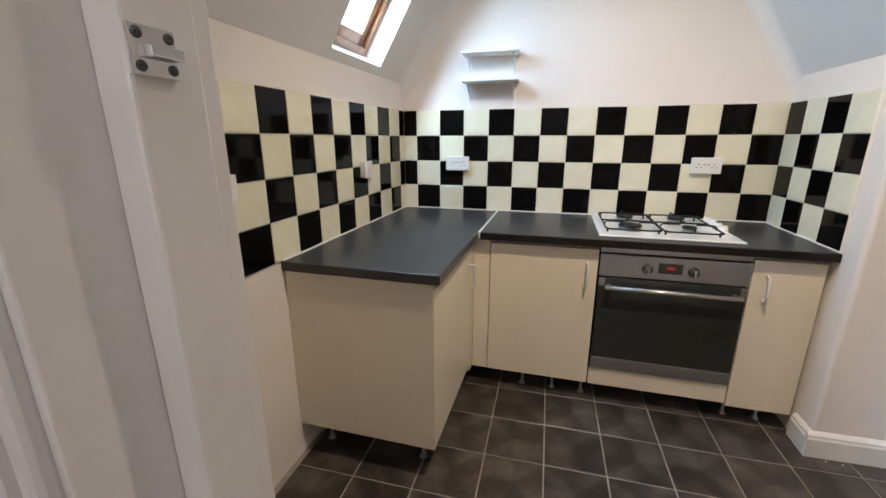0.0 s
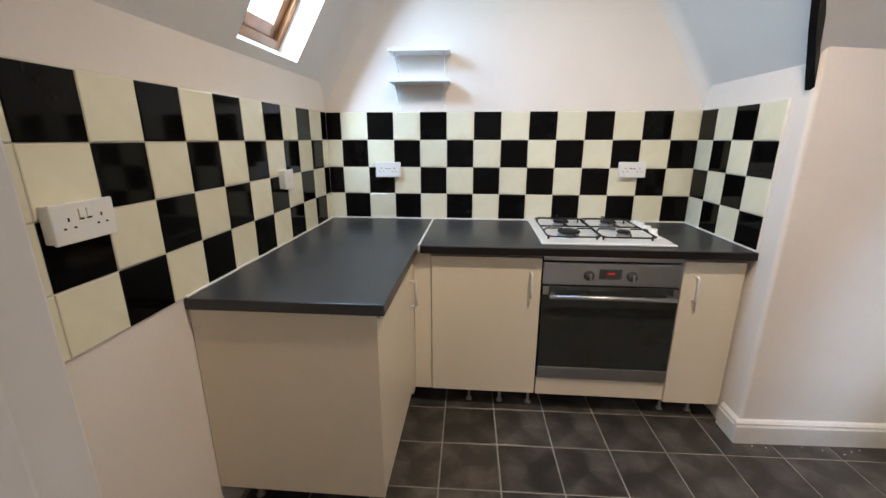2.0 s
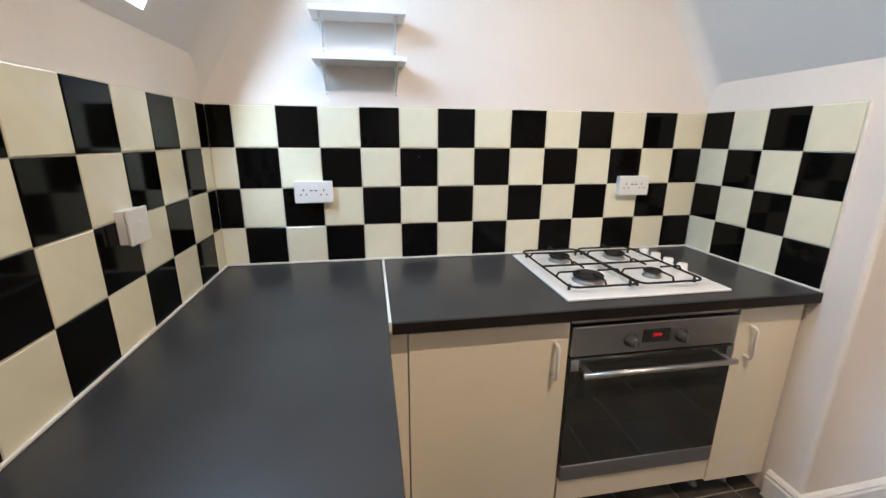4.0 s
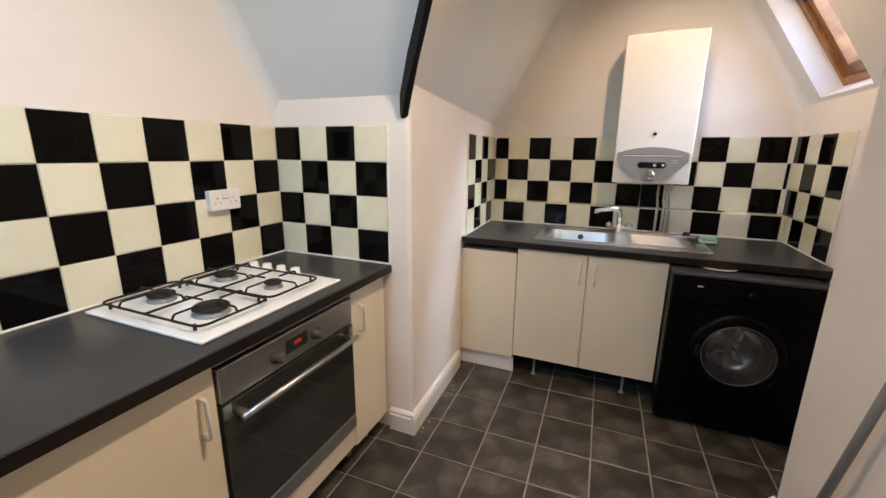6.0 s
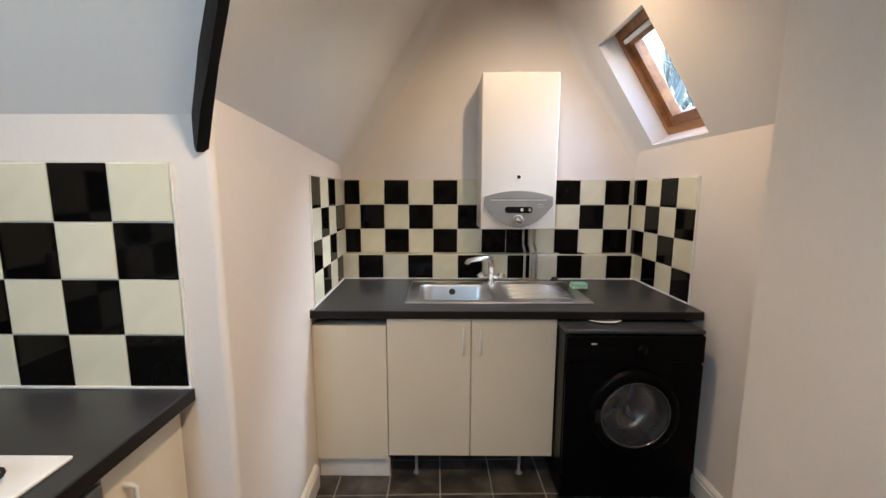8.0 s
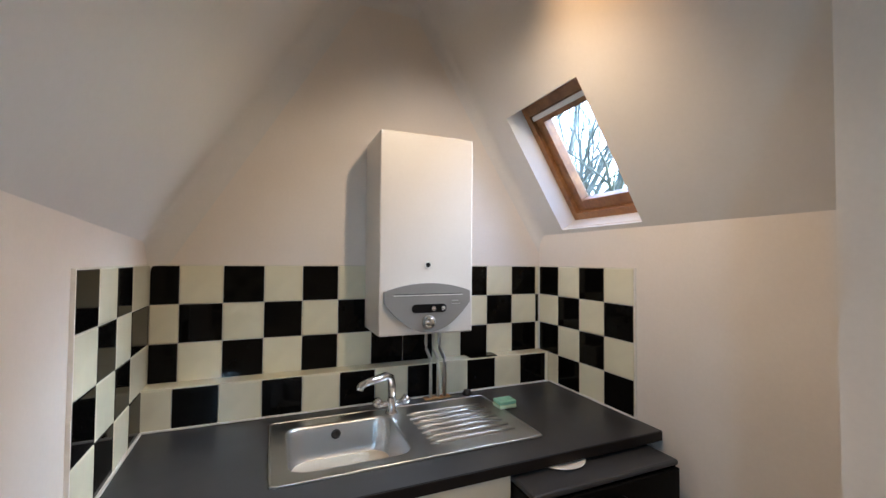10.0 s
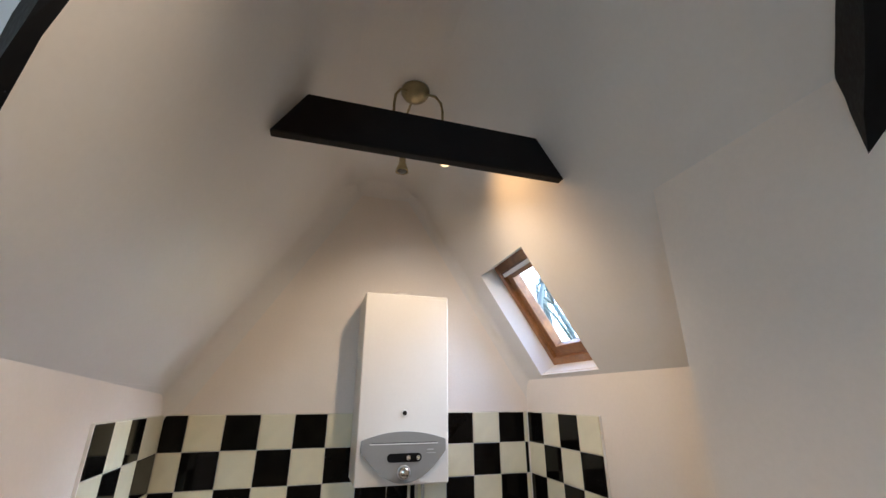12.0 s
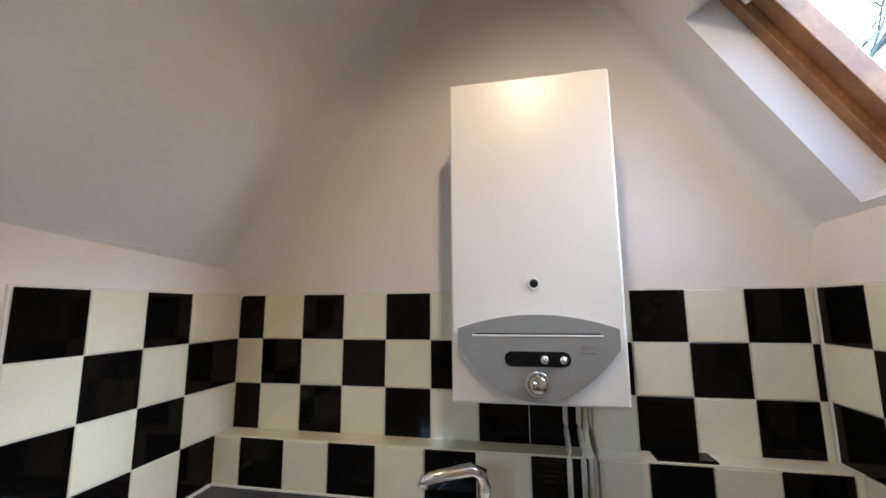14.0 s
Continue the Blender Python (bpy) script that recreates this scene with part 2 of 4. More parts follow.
# ---- the plan ----
XW, XE = -0.014, 2.092          # hob wing: west wall, east wall
YN, YS = -0.713, -2.541       # sink wing: north wall, south wall
XS = 3.612                     # sink wall
YP, YP2 = -2.24, -2.41        # partition with the doorway
XC = 2.17                    # partition's free corner
D0, D1, DH = 0.67, 1.545, 1.98
ZW, ZE, ZN, ZS, ZF, PITCH = 1.65, 1.612, 1.612, 1.665, 2.82, 1.67
PS = 1.58                     # the south slope is a little flatter
WT0, WT = 0.834, 0.872        # worktop underside and top
XR0, XR1 = XW + (ZF - ZW) / PITCH, XE - (ZF - ZE) / PITCH
YR0, YR1 = YS + (ZF - ZS) / PS, YN - (ZF - ZN) / PITCH


def slope(name, outlines, height, normal, label):
    bm = bmesh.new()
    n = Vector(normal).normalized() * 0.16
    for o in outlines:
        solid(bm, [(x, y, height(x, y)) for x, y in o], n)
    return structure(name, bm, CEIL, label, "ceiling")


def rows_between(a, b, k):
    return [a + (b - a) * i / k for i in range(k + 1)]


z_w = lambda x, y: ZW + PITCH * (x - XW)
z_e = lambda x, y: ZE + PITCH * (XE - x)
z_n = lambda x, y: ZN + PITCH * (YN - y)
z_s = lambda x, y: ZS + PS * (y - YS)

# skylight openings, along the wall and across it
SL = dict(a0=-0.885, a1=-0.385, b0=XW + 0.025, b1=XW + 0.362)
SR = dict(a0=2.905, a1=3.40, b0=YS + 0.012, b1=YS + 0.352)

wall_north = structure("wall_north", boxes((XW - 0.12, XE + 0.12, 0.0, 0.12, -0.003, 2.95)), PAINT, "off-white painted gable wall with chequered splashback tiles", "wall")
wall_west = structure("wall_west", boxes((XW - 0.12, XW, YP2, 0.0, -0.003, ZW + 0.03)), PAINT, "off-white painted low side wall with chequered tiles", "wall")
bm = bmesh.new()
# the sink wing's north wall runs a little askew; its free corner is rounded
y_n = lambda x: -0.740 + 0.032 * (x - 2.1)
foot = [(XE, 0.0), (XE, y_n(XE) + 0.018)] + [(XE + 0.018 - 0.018 * math.cos(a), y_n(XE) + 0.018 - 0.018 * math.sin(a)) for a in (0.4, 0.8, 1.2, math.pi / 2)]
foot += [(XS + 0.12, y_n(XS + 0.12)), (XS + 0.12, 0.0)]
solid(bm, [(x, y, -0.003) for x, y in foot], (0, 0, ZN + 0.053))
wall_chimney = structure("wall_chimney", bm, PAINT, "off-white painted wall block with a rounded plaster corner", "wall")
wall_east = structure("wall_east", boxes((XS, XS + 0.115, YS - 0.12, -0.60, -0.003, 2.95)), PAINT, "off-white painted gable wall behind sink and boiler", "wall")
wall_south = structure("wall_south", boxes((XC, XS, YS - 0.12, YS, -0.003, ZS + 0.03)), PAINT, "off-white painted low wall beside the washing machine", "wall")

bm = bmesh.new()
t = (0, YP2 - YP, 0)
solid(bm, [(XW, YP, 0), (D0 - 0.03, YP, 0), (D0 - 0.03, YP, ZF), (XR0, YP, ZF), (XW, YP, ZW)], t)
solid(bm, [(D1 + 0.03, YP, 0), (XC, YP, 0), (XC, YP, z_s(0, YP)), (XE - (z_s(0, YP) - ZE) / PITCH, YP, z_s(0, YP)), (D1 + 0.03, YP, z_e(D1 + 0.03, 0))], t)
solid(bm, [(D0 - 0.03, YP, DH + 0.03), (D1 + 0.03, YP, DH + 0.03), (D1 + 0.03, YP, z_e(D1 + 0.03, 0)), (XR1, YP, ZF), (D0 - 0.03, YP, ZF)], t)
box(bm, XC - 0.12, XC, YS - 0.12, YP2, 0, z_s(0, YP2))
wall_partition = structure("wall_partition", bm, PAINT, "off-white painted partition wall with the doorway", "wall")

slope("ceiling_west", [[(XW, -0.0), (XR0, 0.0), (XR0, SL["a1"]), (XW, SL["a1"])],
                       [(XW, SL["a0"]), (XR0, SL["a0"]), (XR0, YP), (XW, YP)],
                       [(SL["b1"], SL["a1"]), (XR0, SL["a1"]), (XR0, SL["a0"]), (SL["b1"], SL["a0"])],
                       [(XW, SL["a1"]), (SL["b0"], SL["a1"]), (SL["b0"], SL["a0"]), (XW, SL["a0"])]],
      z_w, (-PITCH, 0, 1), "sloping white plastered ceiling with a roof window")
slope("ceiling_east_slope", [[(XE, 0.0), (XE, YN), (XR1, YR1), (XR1, 0.0)],
                             ],
      z_e, (PITCH, 0, 1), "sloping white plastered ceiling over the hob")
XV = XE - 0.10 - (z_s(0, YP) - ZE) / PITCH
slope("ceiling_doorway_slope", [[(XV, YP), (XR1 - 0.10, YP), (XR1 - 0.10, YR0)]], lambda x, y: ZE + PITCH * (XE - 0.10 - x), (PITCH, 0, 1), "sloping white plastered ceiling above the doorway")
slope("ceiling_north_slope", [[(XE, YN), (XS, YN), (XS, YR1), (XR1, YR1)]], z_n, (0, PITCH, 1), "sloping white plastered ceiling of the sink wing")
slope("ceiling_south_slope", [[(XR1 - 0.10, YR0), (XV, YP), (XC, YP), (XC, YR0)],
                              [(XC, YR0), (XC, YS), (SR["a0"], YS), (SR["a0"], YR0)],
                              [(SR["a1"], YR0), (SR["a1"], YS), (XS, YS), (XS, YR0)],
                              [(SR["a0"], YR0), (SR["a0"], SR["b1"]), (SR["a1"], SR["b1"]), (SR["a1"], YR0)],
                              [(SR["a0"], SR["b0"]), (SR["a0"], YS), (SR["a1"], YS), (SR["a1"], SR["b0"])]],
      z_s, (0, -PS, 1), "sloping white plastered ceiling with a roof window")
bm = boxes((XR0 - 0.14, XR1 + 0.14, YP2, 0.0, ZF, ZF + 0.12), (XR1 + 0.14, XS, YR0 - 0.14, YR1 + 0.14, ZF, ZF + 0.12))
structure("ceiling_flat", bm, CEIL, "narrow flat white ceiling strip along the ridge", "ceiling")



def cove(name, p0, p1, n1, n2, r, label):
    """A rounded plaster corner along p0 to p1 between two faces with these inward normals."""
    p0, p1, n1, n2 = Vector(p0), Vector(p1), Vector(n1).normalized(), Vector(n2).normalized()
    o = (n1 + n2) * (r / (1 + n1.dot(n2)))
    d = (p1 - p0).normalized()
    if abs(d.z) > 0.1:
        p0, p1 = p0 - d * 0.3, p1 + d * 0.1
    bm = bmesh.new()
    rows = []
    for i in range(9):
        a = n1.slerp(n2, i / 8)
        rows.append([bm.verts.new(p + o - a * r) for p in (p0, p1)])
    for a, b in zip(rows, rows[1:]):
        f = bm.faces.new((a[0], a[1], b[1], b[0]))
        f.smooth = True
        f.normal_update()
        if f.normal.dot(n1 + n2) < 0:
            f.normal_flip()
    ends = [[bm.verts.new(v.co) for v in rows[k]] for k in (0, -1)]
    back = [bm.verts.new(p - (n1 + n2).normalized() * 0.002) for p in (p0, p1)]
    bm.faces.new((ends[1][0], ends[1][1], back[1], back[0]))
    bm.faces.new((back[0], back[1], ends[0][1], ends[0][0]))
    return structure(name, bm, CEIL, label, "plaster cove")


bm = bmesh.new()
solid(bm, [(2.75, YN - 0.001, ZN + 0.0005), (XS, YN - 0.001, ZN + 0.0005), (XS, y_n(XS) + 0.006, ZN - PITCH * 0.027), (2.75, YN + 0.004, ZN - PITCH * 0.004)], (0, 0, 0.03))
structure("ceiling_north_fillet", bm, CEIL, "narrow plaster fillet where the wall meets the sloping ceiling", "ceiling")
CV = "soft rounded plaster corner between wall and sloping ceiling"
NW, NE_, NN, NS = (PITCH, 0, -1), (-PITCH, 0, -1), (0, -PITCH, -1), (0, PS, -1)
cove("cove_east_gable_north", (XS, YN, ZN), (XS, YR1, ZF), (-1, 0, 0), NN, 0.10, CV)
cove("cove_east_gable_south", (XS, YS, ZS), (XS, YR0, ZF), (-1, 0, 0), NS, 0.055, CV)
cove("cove_east_gable_top", (XS, YR0, ZF), (XS, YR1, ZF), (-1, 0, 0), (0, 0, -1), 0.08, CV)
cove("cove_ridge_north", (XR1, YR1, ZF), (XS, YR1, ZF), NN, (0, 0, -1), 0.20, CV)
cove("cove_ridge_south", (XR1, YR0, ZF), (XS, YR0, ZF), NS, (0, 0, -1), 0.20, CV)
cove("cove_north_gable_west", (XW, 0, ZW), (XR0, 0, ZF), (0, -1, 0), NW, 0.07, CV)
cove("cove_north_gable_east", (XE, 0, ZE), (XR1, 0, ZF), (0, -1, 0), NE_, 0.06, CV)

floor = structure("floor", boxes((XW - 0.13, XS + 0.13, YS - 0.13, 0.13, -0.10, -0.004)), FLOOR_G, "dark slate-effect tiled kitchen floor", "floor")
# hall behind the door
hall_floor = structure("hall_floor", boxes((-0.72, 2.02, -4.07, YP2 + 0.12, -0.12, -0.0065)), CARPET, "grey-brown hall carpet", "floor")
structure("hall_wall", boxes((-0.72, -0.6, -3.95, YP2, 0, 2.4), (1.90, 2.02, -3.95, YP2, 0, 2.4), (-0.72, 2.02, -4.07, -3.95, 0, 2.4),
                             (-0.6, XW - 0.12, YP2, YP2 + 0.1, 0, 2.4)), PAINT, "plain cream painted hall walls", "wall")
structure("hall_ceiling", boxes((-0.72, 2.02, -4.07, YP2 - 0.001, 2.4, 2.5)), CEIL, "plain white hall ceiling", "ceiling")


# ---- roof windows ----
def roof_window(name, to_world, width, length):
    """to_world(u, v, w): along the sill, up the slope, outwards."""
    win = thing(name, to_world(0, 0, 0), "varnished pine roof window in a white reveal", "window", kind="structure")

    def slab(nm, u0, u1, v0, v1, w0, w1, mat, parent, label="", bev=0.003):
        bm = bmesh.new()
        box(bm, u0, u1, v0, v1, w0, w1, bev)
        for v in bm.verts:
            v.co = Vector(to_world(*v.co))
        bmesh.ops.recalc_face_normals(bm, faces=bm.faces)
        return part(nm, bm, mat, parent, label)

    d = 0.10
    f = slab("frame", 0.0, 0.035, 0, length, d, d + 0.07, WOOD, win)
    slab("frame", width - 0.035, width, 0, length, d, d + 0.07, WOOD, win)
    slab("frame", 0.035, width - 0.035, 0, 0.04, d, d + 0.07, WOOD, win)
    slab("frame", 0.035, width - 0.035, length - 0.05, length, d, d + 0.07, WOOD, win)
    s0, s1, t0, t1 = 0.0352, width - 0.0352, 0.0402, length - 0.0502
    e = d + 0.022
    slab("sash", s0, s0 + 0.05, t0, t1, e, e + 0.055, WOOD, win)
    slab("sash", s1 - 0.05, s1, t0, t1, e, e + 0.055, WOOD, win)
    slab("sash", s0 + 0.05, s1 - 0.05, t0, t0 + 0.055, e, e + 0.055, WOOD, win)
    slab("sash", s0 + 0.05, s1 - 0.05, t1 - 0.055, t1, e, e + 0.055, WOOD, win)
    slab("ventilation_bar", s0 + 0.01, s1 - 0.01, t1 - 0.030, t1 - 0.006, e - 0.022, e - 0.001, WHITE_P, win, "pale grey ventilation flap bar")
    pane = slab("pane", s0 + 0.045, s1 - 0.045, t0 + 0.05, t1 - 0.05, e + 0.028, e + 0.034, GLASS, win, bev=0)
    return win


rs, rt = math.hypot(1, PITCH), math.hypot(1, PS)
LEN_L, LEN_R = (SL["b1"] - SL["b0"]) * rs, (SR["b1"] - SR["b0"]) * rt
roof_window("window_1", lambda u, v, w: (SL["b0"] + v / rs - w * PITCH / rs, SL["a0"] + u, z_w(SL["b0"], 0) + v * PITCH / rs + w / rs), SL["a1"] - SL["a0"], LEN_L)
roof_window("window_2", lambda u, v, w: (SR["a0"] + u, SR["b0"] + v / rt - w * PS / rt, z_s(0, SR["b0"]) + v * PS / rt + w / rt), SR["a1"] - SR["a0"], LEN_R)

# ---- roof timbers ----
def rafter(name, foot, top, width, depth, label):
    """A rafter that hangs below the valley line from foot to top."""
    foot, top = Vector(foot), Vector(top)
    d = (top - foot).normalized()
    side = d.cross(Vector((0, 0, 1))).normalized()
    down = d.cross(side).normalized()
    if down.z > 0:
        down = -down
    bm = bmesh.new()
    n = 14
    rnd = random.Random(5)
    rings = []
    for i in range(n + 1):
        p = foot.lerp(top, i / n)
        j = [rnd.uniform(-0.004, 0.004) for _ in range(4)]
        q = [p + side * (width / 2 + j[0]) - down * 0.02, p + side * (width / 2 + j[1]) + down * (depth + j[2]), p - side * (width / 2 + j[3]) + down * (depth + j[0]), p - side * (width / 2 + j[2]) - down * 0.02]
        rings.append([bm.verts.new(v) for v in q])
    for a, b in zip(rings, rings[1:]):
        for k in range(4):
            bm.faces.new((a[k], a[(k + 1) % 4], b[(k + 1) % 4], b[k]))
    bm.faces.new(rings[0][::-1]), bm.faces.new(rings[-1])
    bmesh.ops.recalc_face_normals(bm, faces=bm.faces)
    return whole(name, bm, BEAM, foot, label, "beam")


rafter("valley_rafter", (XE + 0.029, YN + 0.029, ZE - 0.057), (XR1, YR1, ZF), 0.023, 0.058, "black-stained rough timber valley rafter over the wall corner")
rafter("valley_rafter", (1.738, YP - 0.078, 2.03), (XR1 - 0.08, YR0 - 0.03, ZF), 0.060, 0.095, "black-stained rough timber valley rafter above the doorway wall")
bm = bmesh.new()
zb, zt = 2.300, 2.455
yo = lambda z: (YN - (z - ZN) / PITCH - 0.014, YS + (z - ZS) / PS + 0.016)
solid(bm, [(2.425, yo(zb)[0], zb), (2.425, yo(zt)[0], zt), (2.425, yo(zt)[1], zt), (2.425, yo(zb)[1], zb)], (0.038, 0, 0))
bmesh.ops.bevel(bm, geom=list(bm.edges), offset=0.004, segments=1, affect="EDGES")
whole("collar_beam", bm, BEAM, (2.44, (YN + YS) / 2, zb), "black-stained collar board spanning the sloping ceiling", "beam")


# ---- ceiling spot lamp ----
lampthing = thing("ceiling_spot_lamp", (2.72, -1.633, ZF), "antique brass three-arm ceiling spot lamp, one bulb lit", "lamp")
part("rose", lathe(bmesh.new(), [(0.062, 0.0), (0.062, -0.014), (0.052, -0.032), (0.030, -0.048), (0.012, -0.052)], (2.72, -1.633, ZF)), BRASS, lampthing)
for head, lit in ((BULB, True), (Vector((2.87, -1.615, 2.50)), False), (Vector((2.655, -1.525, 2.455)), False)):
    aim = Vector((0.03, -0.2, -1)) if lit else (Vector((0.05, 0.0, -1)) if head.x > 2.8 else Vector((-0.15, 0.15, -1)))
    aim.normalize()
    back = head - aim * 0.075
    hub = Vector((2.72, -1.633, ZF - 0.025))
    out = back - hub
    out.z = 0
    pts = [hub, hub + out * 0.4 + Vector((0, 0, -0.002)), hub + out * 0.75 + Vector((0, 0, -0.02)), hub + out * 0.95 + Vector((0, 0, -0.06)), Vector((back.x, back.y, ZF - 0.13)), Vector((back.x, back.y, (ZF + back.z) / 2 - 0.05)), back]
    part("arm", tube(bmesh.new(), pts, 0.0055, 10), BRASS, lampthing)
    hd = part("spot_head", lathe(bmesh.new(), [(0.010, 0.0), (0.014, 0.012), (0.015, 0.045), (0.026, 0.075), (0.029, 0.088), (0.026, 0.088), (0.022, 0.072), (0.010, 0.05)], back - aim * 0.012, disc_turn(aim), 24), BRASS, lampthing)
    bulb = part("bulb", lathe(bmesh.new(), [(0.010, 0.060), (0.020, 0.074), (0.023, 0.084), (0.015, 0.090), (0.001, 0.092)], back - aim * 0.010 + (aim * 0.012 if lit else Vector((0, 0, 0))), disc_turn(aim), 20), LIT if lit else SMOKE, hd, "lit warm bulb" if lit else "unlit reflector bulb")
pend = thing("pendant_lamp", (MAIN.x, MAIN.y, ZF), "plain white batten lamp holder with a lit bulb", "lamp")
part("rose", lathe(bmesh.new(), [(0.045, 0.0), (0.045, -0.02), (0.02, -0.035), (0.018, -0.09)], (MAIN.x, MAIN.y, ZF)), WHITE_P, pend)
b2 = part("bulb", lathe(bmesh.new(), [(0.012, -0.09), (0.03, -0.12), (0.034, -0.16), (0.022, -0.19), (0.001, -0.2)], (MAIN.x, MAIN.y, ZF)), LIT, pend, "lit warm bulb")
# unseen fitting, added to carry the hall fill
hl = thing("unseen_hall_lamp", (HALL.x, HALL.y, 2.4), "unseen hall ceiling lamp with a lit bulb, added to light the door lining", "lamp")
part("rose", lathe(bmesh.new(), [(0.045, 0.0), (0.045, -0.02), (0.02, -0.035), (0.018, -0.07)], (HALL.x, HALL.y, 2.4)), WHITE_P, hl)
b3 = part("bulb", lathe(bmesh.new(), [(0.012, -0.07), (0.03, -0.10), (0.034, -0.14), (0.022, -0.17), (0.001, -0.18)], (HALL.x, HALL.y, 2.4)), LIT, hl, "lit warm bulb")


# ---- doorway ----
doorway = thing("door_frame", (D0, YP, 0), "white gloss painted door lining with stops and architrave", "door frame", kind="structure")
part("lining", boxes((D0 - 0.0295, D0, YP2 - 0.004, YP + 0.003, 0, DH, 0.002)), GLOSS, doorway)
part("lining", boxes((D1, D1 + 0.0295, YP2 - 0.004, YP + 0.003, 0, DH, 0.002)), GLOSS, doorway)
part("lining", boxes((D0 - 0.0295, D1 + 0.0295, YP2 - 0.004, YP + 0.003, DH, DH + 0.0295, 0.002)), GLOSS, doorway)
part("stop", boxes((D0 + 0.0002, D0 + 0.031, -2.343, -2.284, 0, DH - 0.003, 0.003)), GLOSS, doorway)
part("stop", boxes((D1 - 0.013, D1, YP - 0.103, YP - 0.072, 0, DH - 0.003, 0.003)), GLOSS, doorway)
part("stop", boxes((D0 + 0.032, D1 - 0.013, YP - 0.103, YP - 0.072, DH - 0.016, DH - 0.003, 0.003)), GLOSS, doorway)
for x0, x1 in ((D0 - 0.075, D0 - 0.008), (D1 + 0.008, D1 + 0.075)):
    part("architrave", boxes((x0, x1, YP2 - 0.018, YP2 - 0.0005, 0, DH + 0.06, 0.006), ((x0 + x1) / 2 - 0.02, (x0 + x1) / 2 + 0.02, YP2 - 0.026, YP2 - 0.016, 0, DH + 0.05, 0.008)), GLOSS, doorway)
part("architrave", boxes((D0 - 0.075, D1 + 0.075, YP2 - 0.018, YP2 - 0.0005, DH + 0.061, DH + 0.125, 0.006)), GLOSS, doorway)

KX, KY0, KY1, KZ0, KZ1 = D0 + 0.0312, -2.3435, -2.309, 1.3585, 1.3895
keeper = thing("latch_keeper", (KX, KY0, KZ0), "worn chromed rim latch keeper screwed to the door lining", "door latch")
part("packing", boxes((KX, KX + 0.0022, KY0, KY1, KZ0, KZ1, 0.0006)), GLOSS, keeper, "white painted packing piece")
part("plate", boxes((KX + 0.0023, KX + 0.0043, KY0 + 0.001, KY1, KZ0, KZ1, 0.0006)), CHROME, keeper)
km = (KZ0 + KZ1) / 2
bm = boxes((KX + 0.0043, KX + 0.0085, KY0 + 0.010, KY0 + 0.013, km - 0.004, km + 0.004, 0.0005), (KX + 0.0043, KX + 0.0085, KY1 - 0.003, KY1, km - 0.004, km + 0.004, 0.0005), (KX + 0.0075, KX + 0.0105, KY0 + 0.010, KY1 + 0.001, km - 0.004, km + 0.004, 0.0012))
part("catch", bm, CHROME, keeper)
for y in (KY0 + 0.0065, KY1 - 0.005):
    for z in (KZ0 + 0.0055, KZ1 - 0.0055):
        sc = part("screw", lathe(bmesh.new(), [(0.0038, 0.0), (0.0035, 0.0009), (0.001, 0.0012)], (KX + 0.0043, y, z), "X", 16), SMOKE, keeper, "tarnished dark screw head")
        part("slot", boxes((KX + 0.0051, KX + 0.0057, y - 0.0026, y + 0.0026, z - 0.0005, z + 0.0005, 0)), BLACK_P, sc)

# the door, pushed wide open out of the way
door = thing("door_1", (D1 - 0.02, YP2 - 0.03, 0.01), "flush off-white gloss painted door, standing wide open", "door", kind="structure")
DXA, DXB, DYA, DYB = D1 + 0.012, D1 + 0.047, YP2 - 0.035, YP2 - 0.86
leaf = part("leaf", boxes((DXA, DXB, DYB, DYA, 0.01, 1.965, 0.003)), DOORP, door)
hand = part("door_handle", boxes((DXA - 0.006, DXA, DYB + 0.038, DYB + 0.075, 0.93, 1.03, 0.003)), CHROME, door, "worn chrome lever handle on a short plate")
part("lever", tube(bmesh.new(), [(DXA - 0.004, DYB + 0.056, 0.985), (DXA - 0.040, DYB + 0.056, 0.985), (DXA - 0.048, DYB + 0.070, 0.985), (DXA - 0.048, DYB + 0.155, 0.982)], [0.009, 0.008, 0.009, 0.007], 12), CHROME, hand)
hook = part("chain_hook", boxes((DXA - 0.006, DXA, DYB + 0.06, DYB + 0.085, 1.372, 1.395, 0.003)), STEEL, door, "small tarnished hook with hanging chain")
for i in range(5):
    z = 1.365 - i * 0.013
    ring = [(DXA - 0.006 - 0.004 * math.cos(a) * (0.3 if i % 2 else 1), DYB + 0.072 + 0.004 * math.cos(a) * (1 if i % 2 else 0.3), z + 0.008 * math.sin(a)) for a in [k * math.pi / 4 for k in range(8)]]
    part("chain_link", tube(bmesh.new(), ring, 0.0016, 6, True), STEEL, hook)
for z in (0.22, 1.02, 1.74):
    h = part("hinge", boxes((D1 - 0.003, D1 - 0.0005, YP - 0.075, YP - 0.003, z - 0.05, z + 0.05, 0.0008)), GLOSS, doorway, "paint-covered steel butt hinge")
    part("knuckle", lathe(bmesh.new(), [(0.006, -0.055), (0.0068, -0.05), (0.0068, 0.05), (0.006, 0.055)], (D1 + 0.004, YP + 0.006, z), "Z", 12), GLOSS, h)

pole = thing("mop_pole", (1.935, -2.185, 0.0), "grey metal mop pole with black tip leaning on the wall", "pole")
pa, pb = Vector((1.935, -2.185, 0.0)), Vector((1.628, -2.212, 1.19))
part("shaft", tube(bmesh.new(), [pa, pa.lerp(pb, 0.5), pa.lerp(pb, 0.925)], 0.0115, 14), GREY_POLE, pole)
part("tip", tube(bmesh.new(), [pa.lerp(pb, 0.92), pa.lerp(pb, 0.97), pb], [0.0135, 0.011, 0.007], 14), RUBBER, pole)


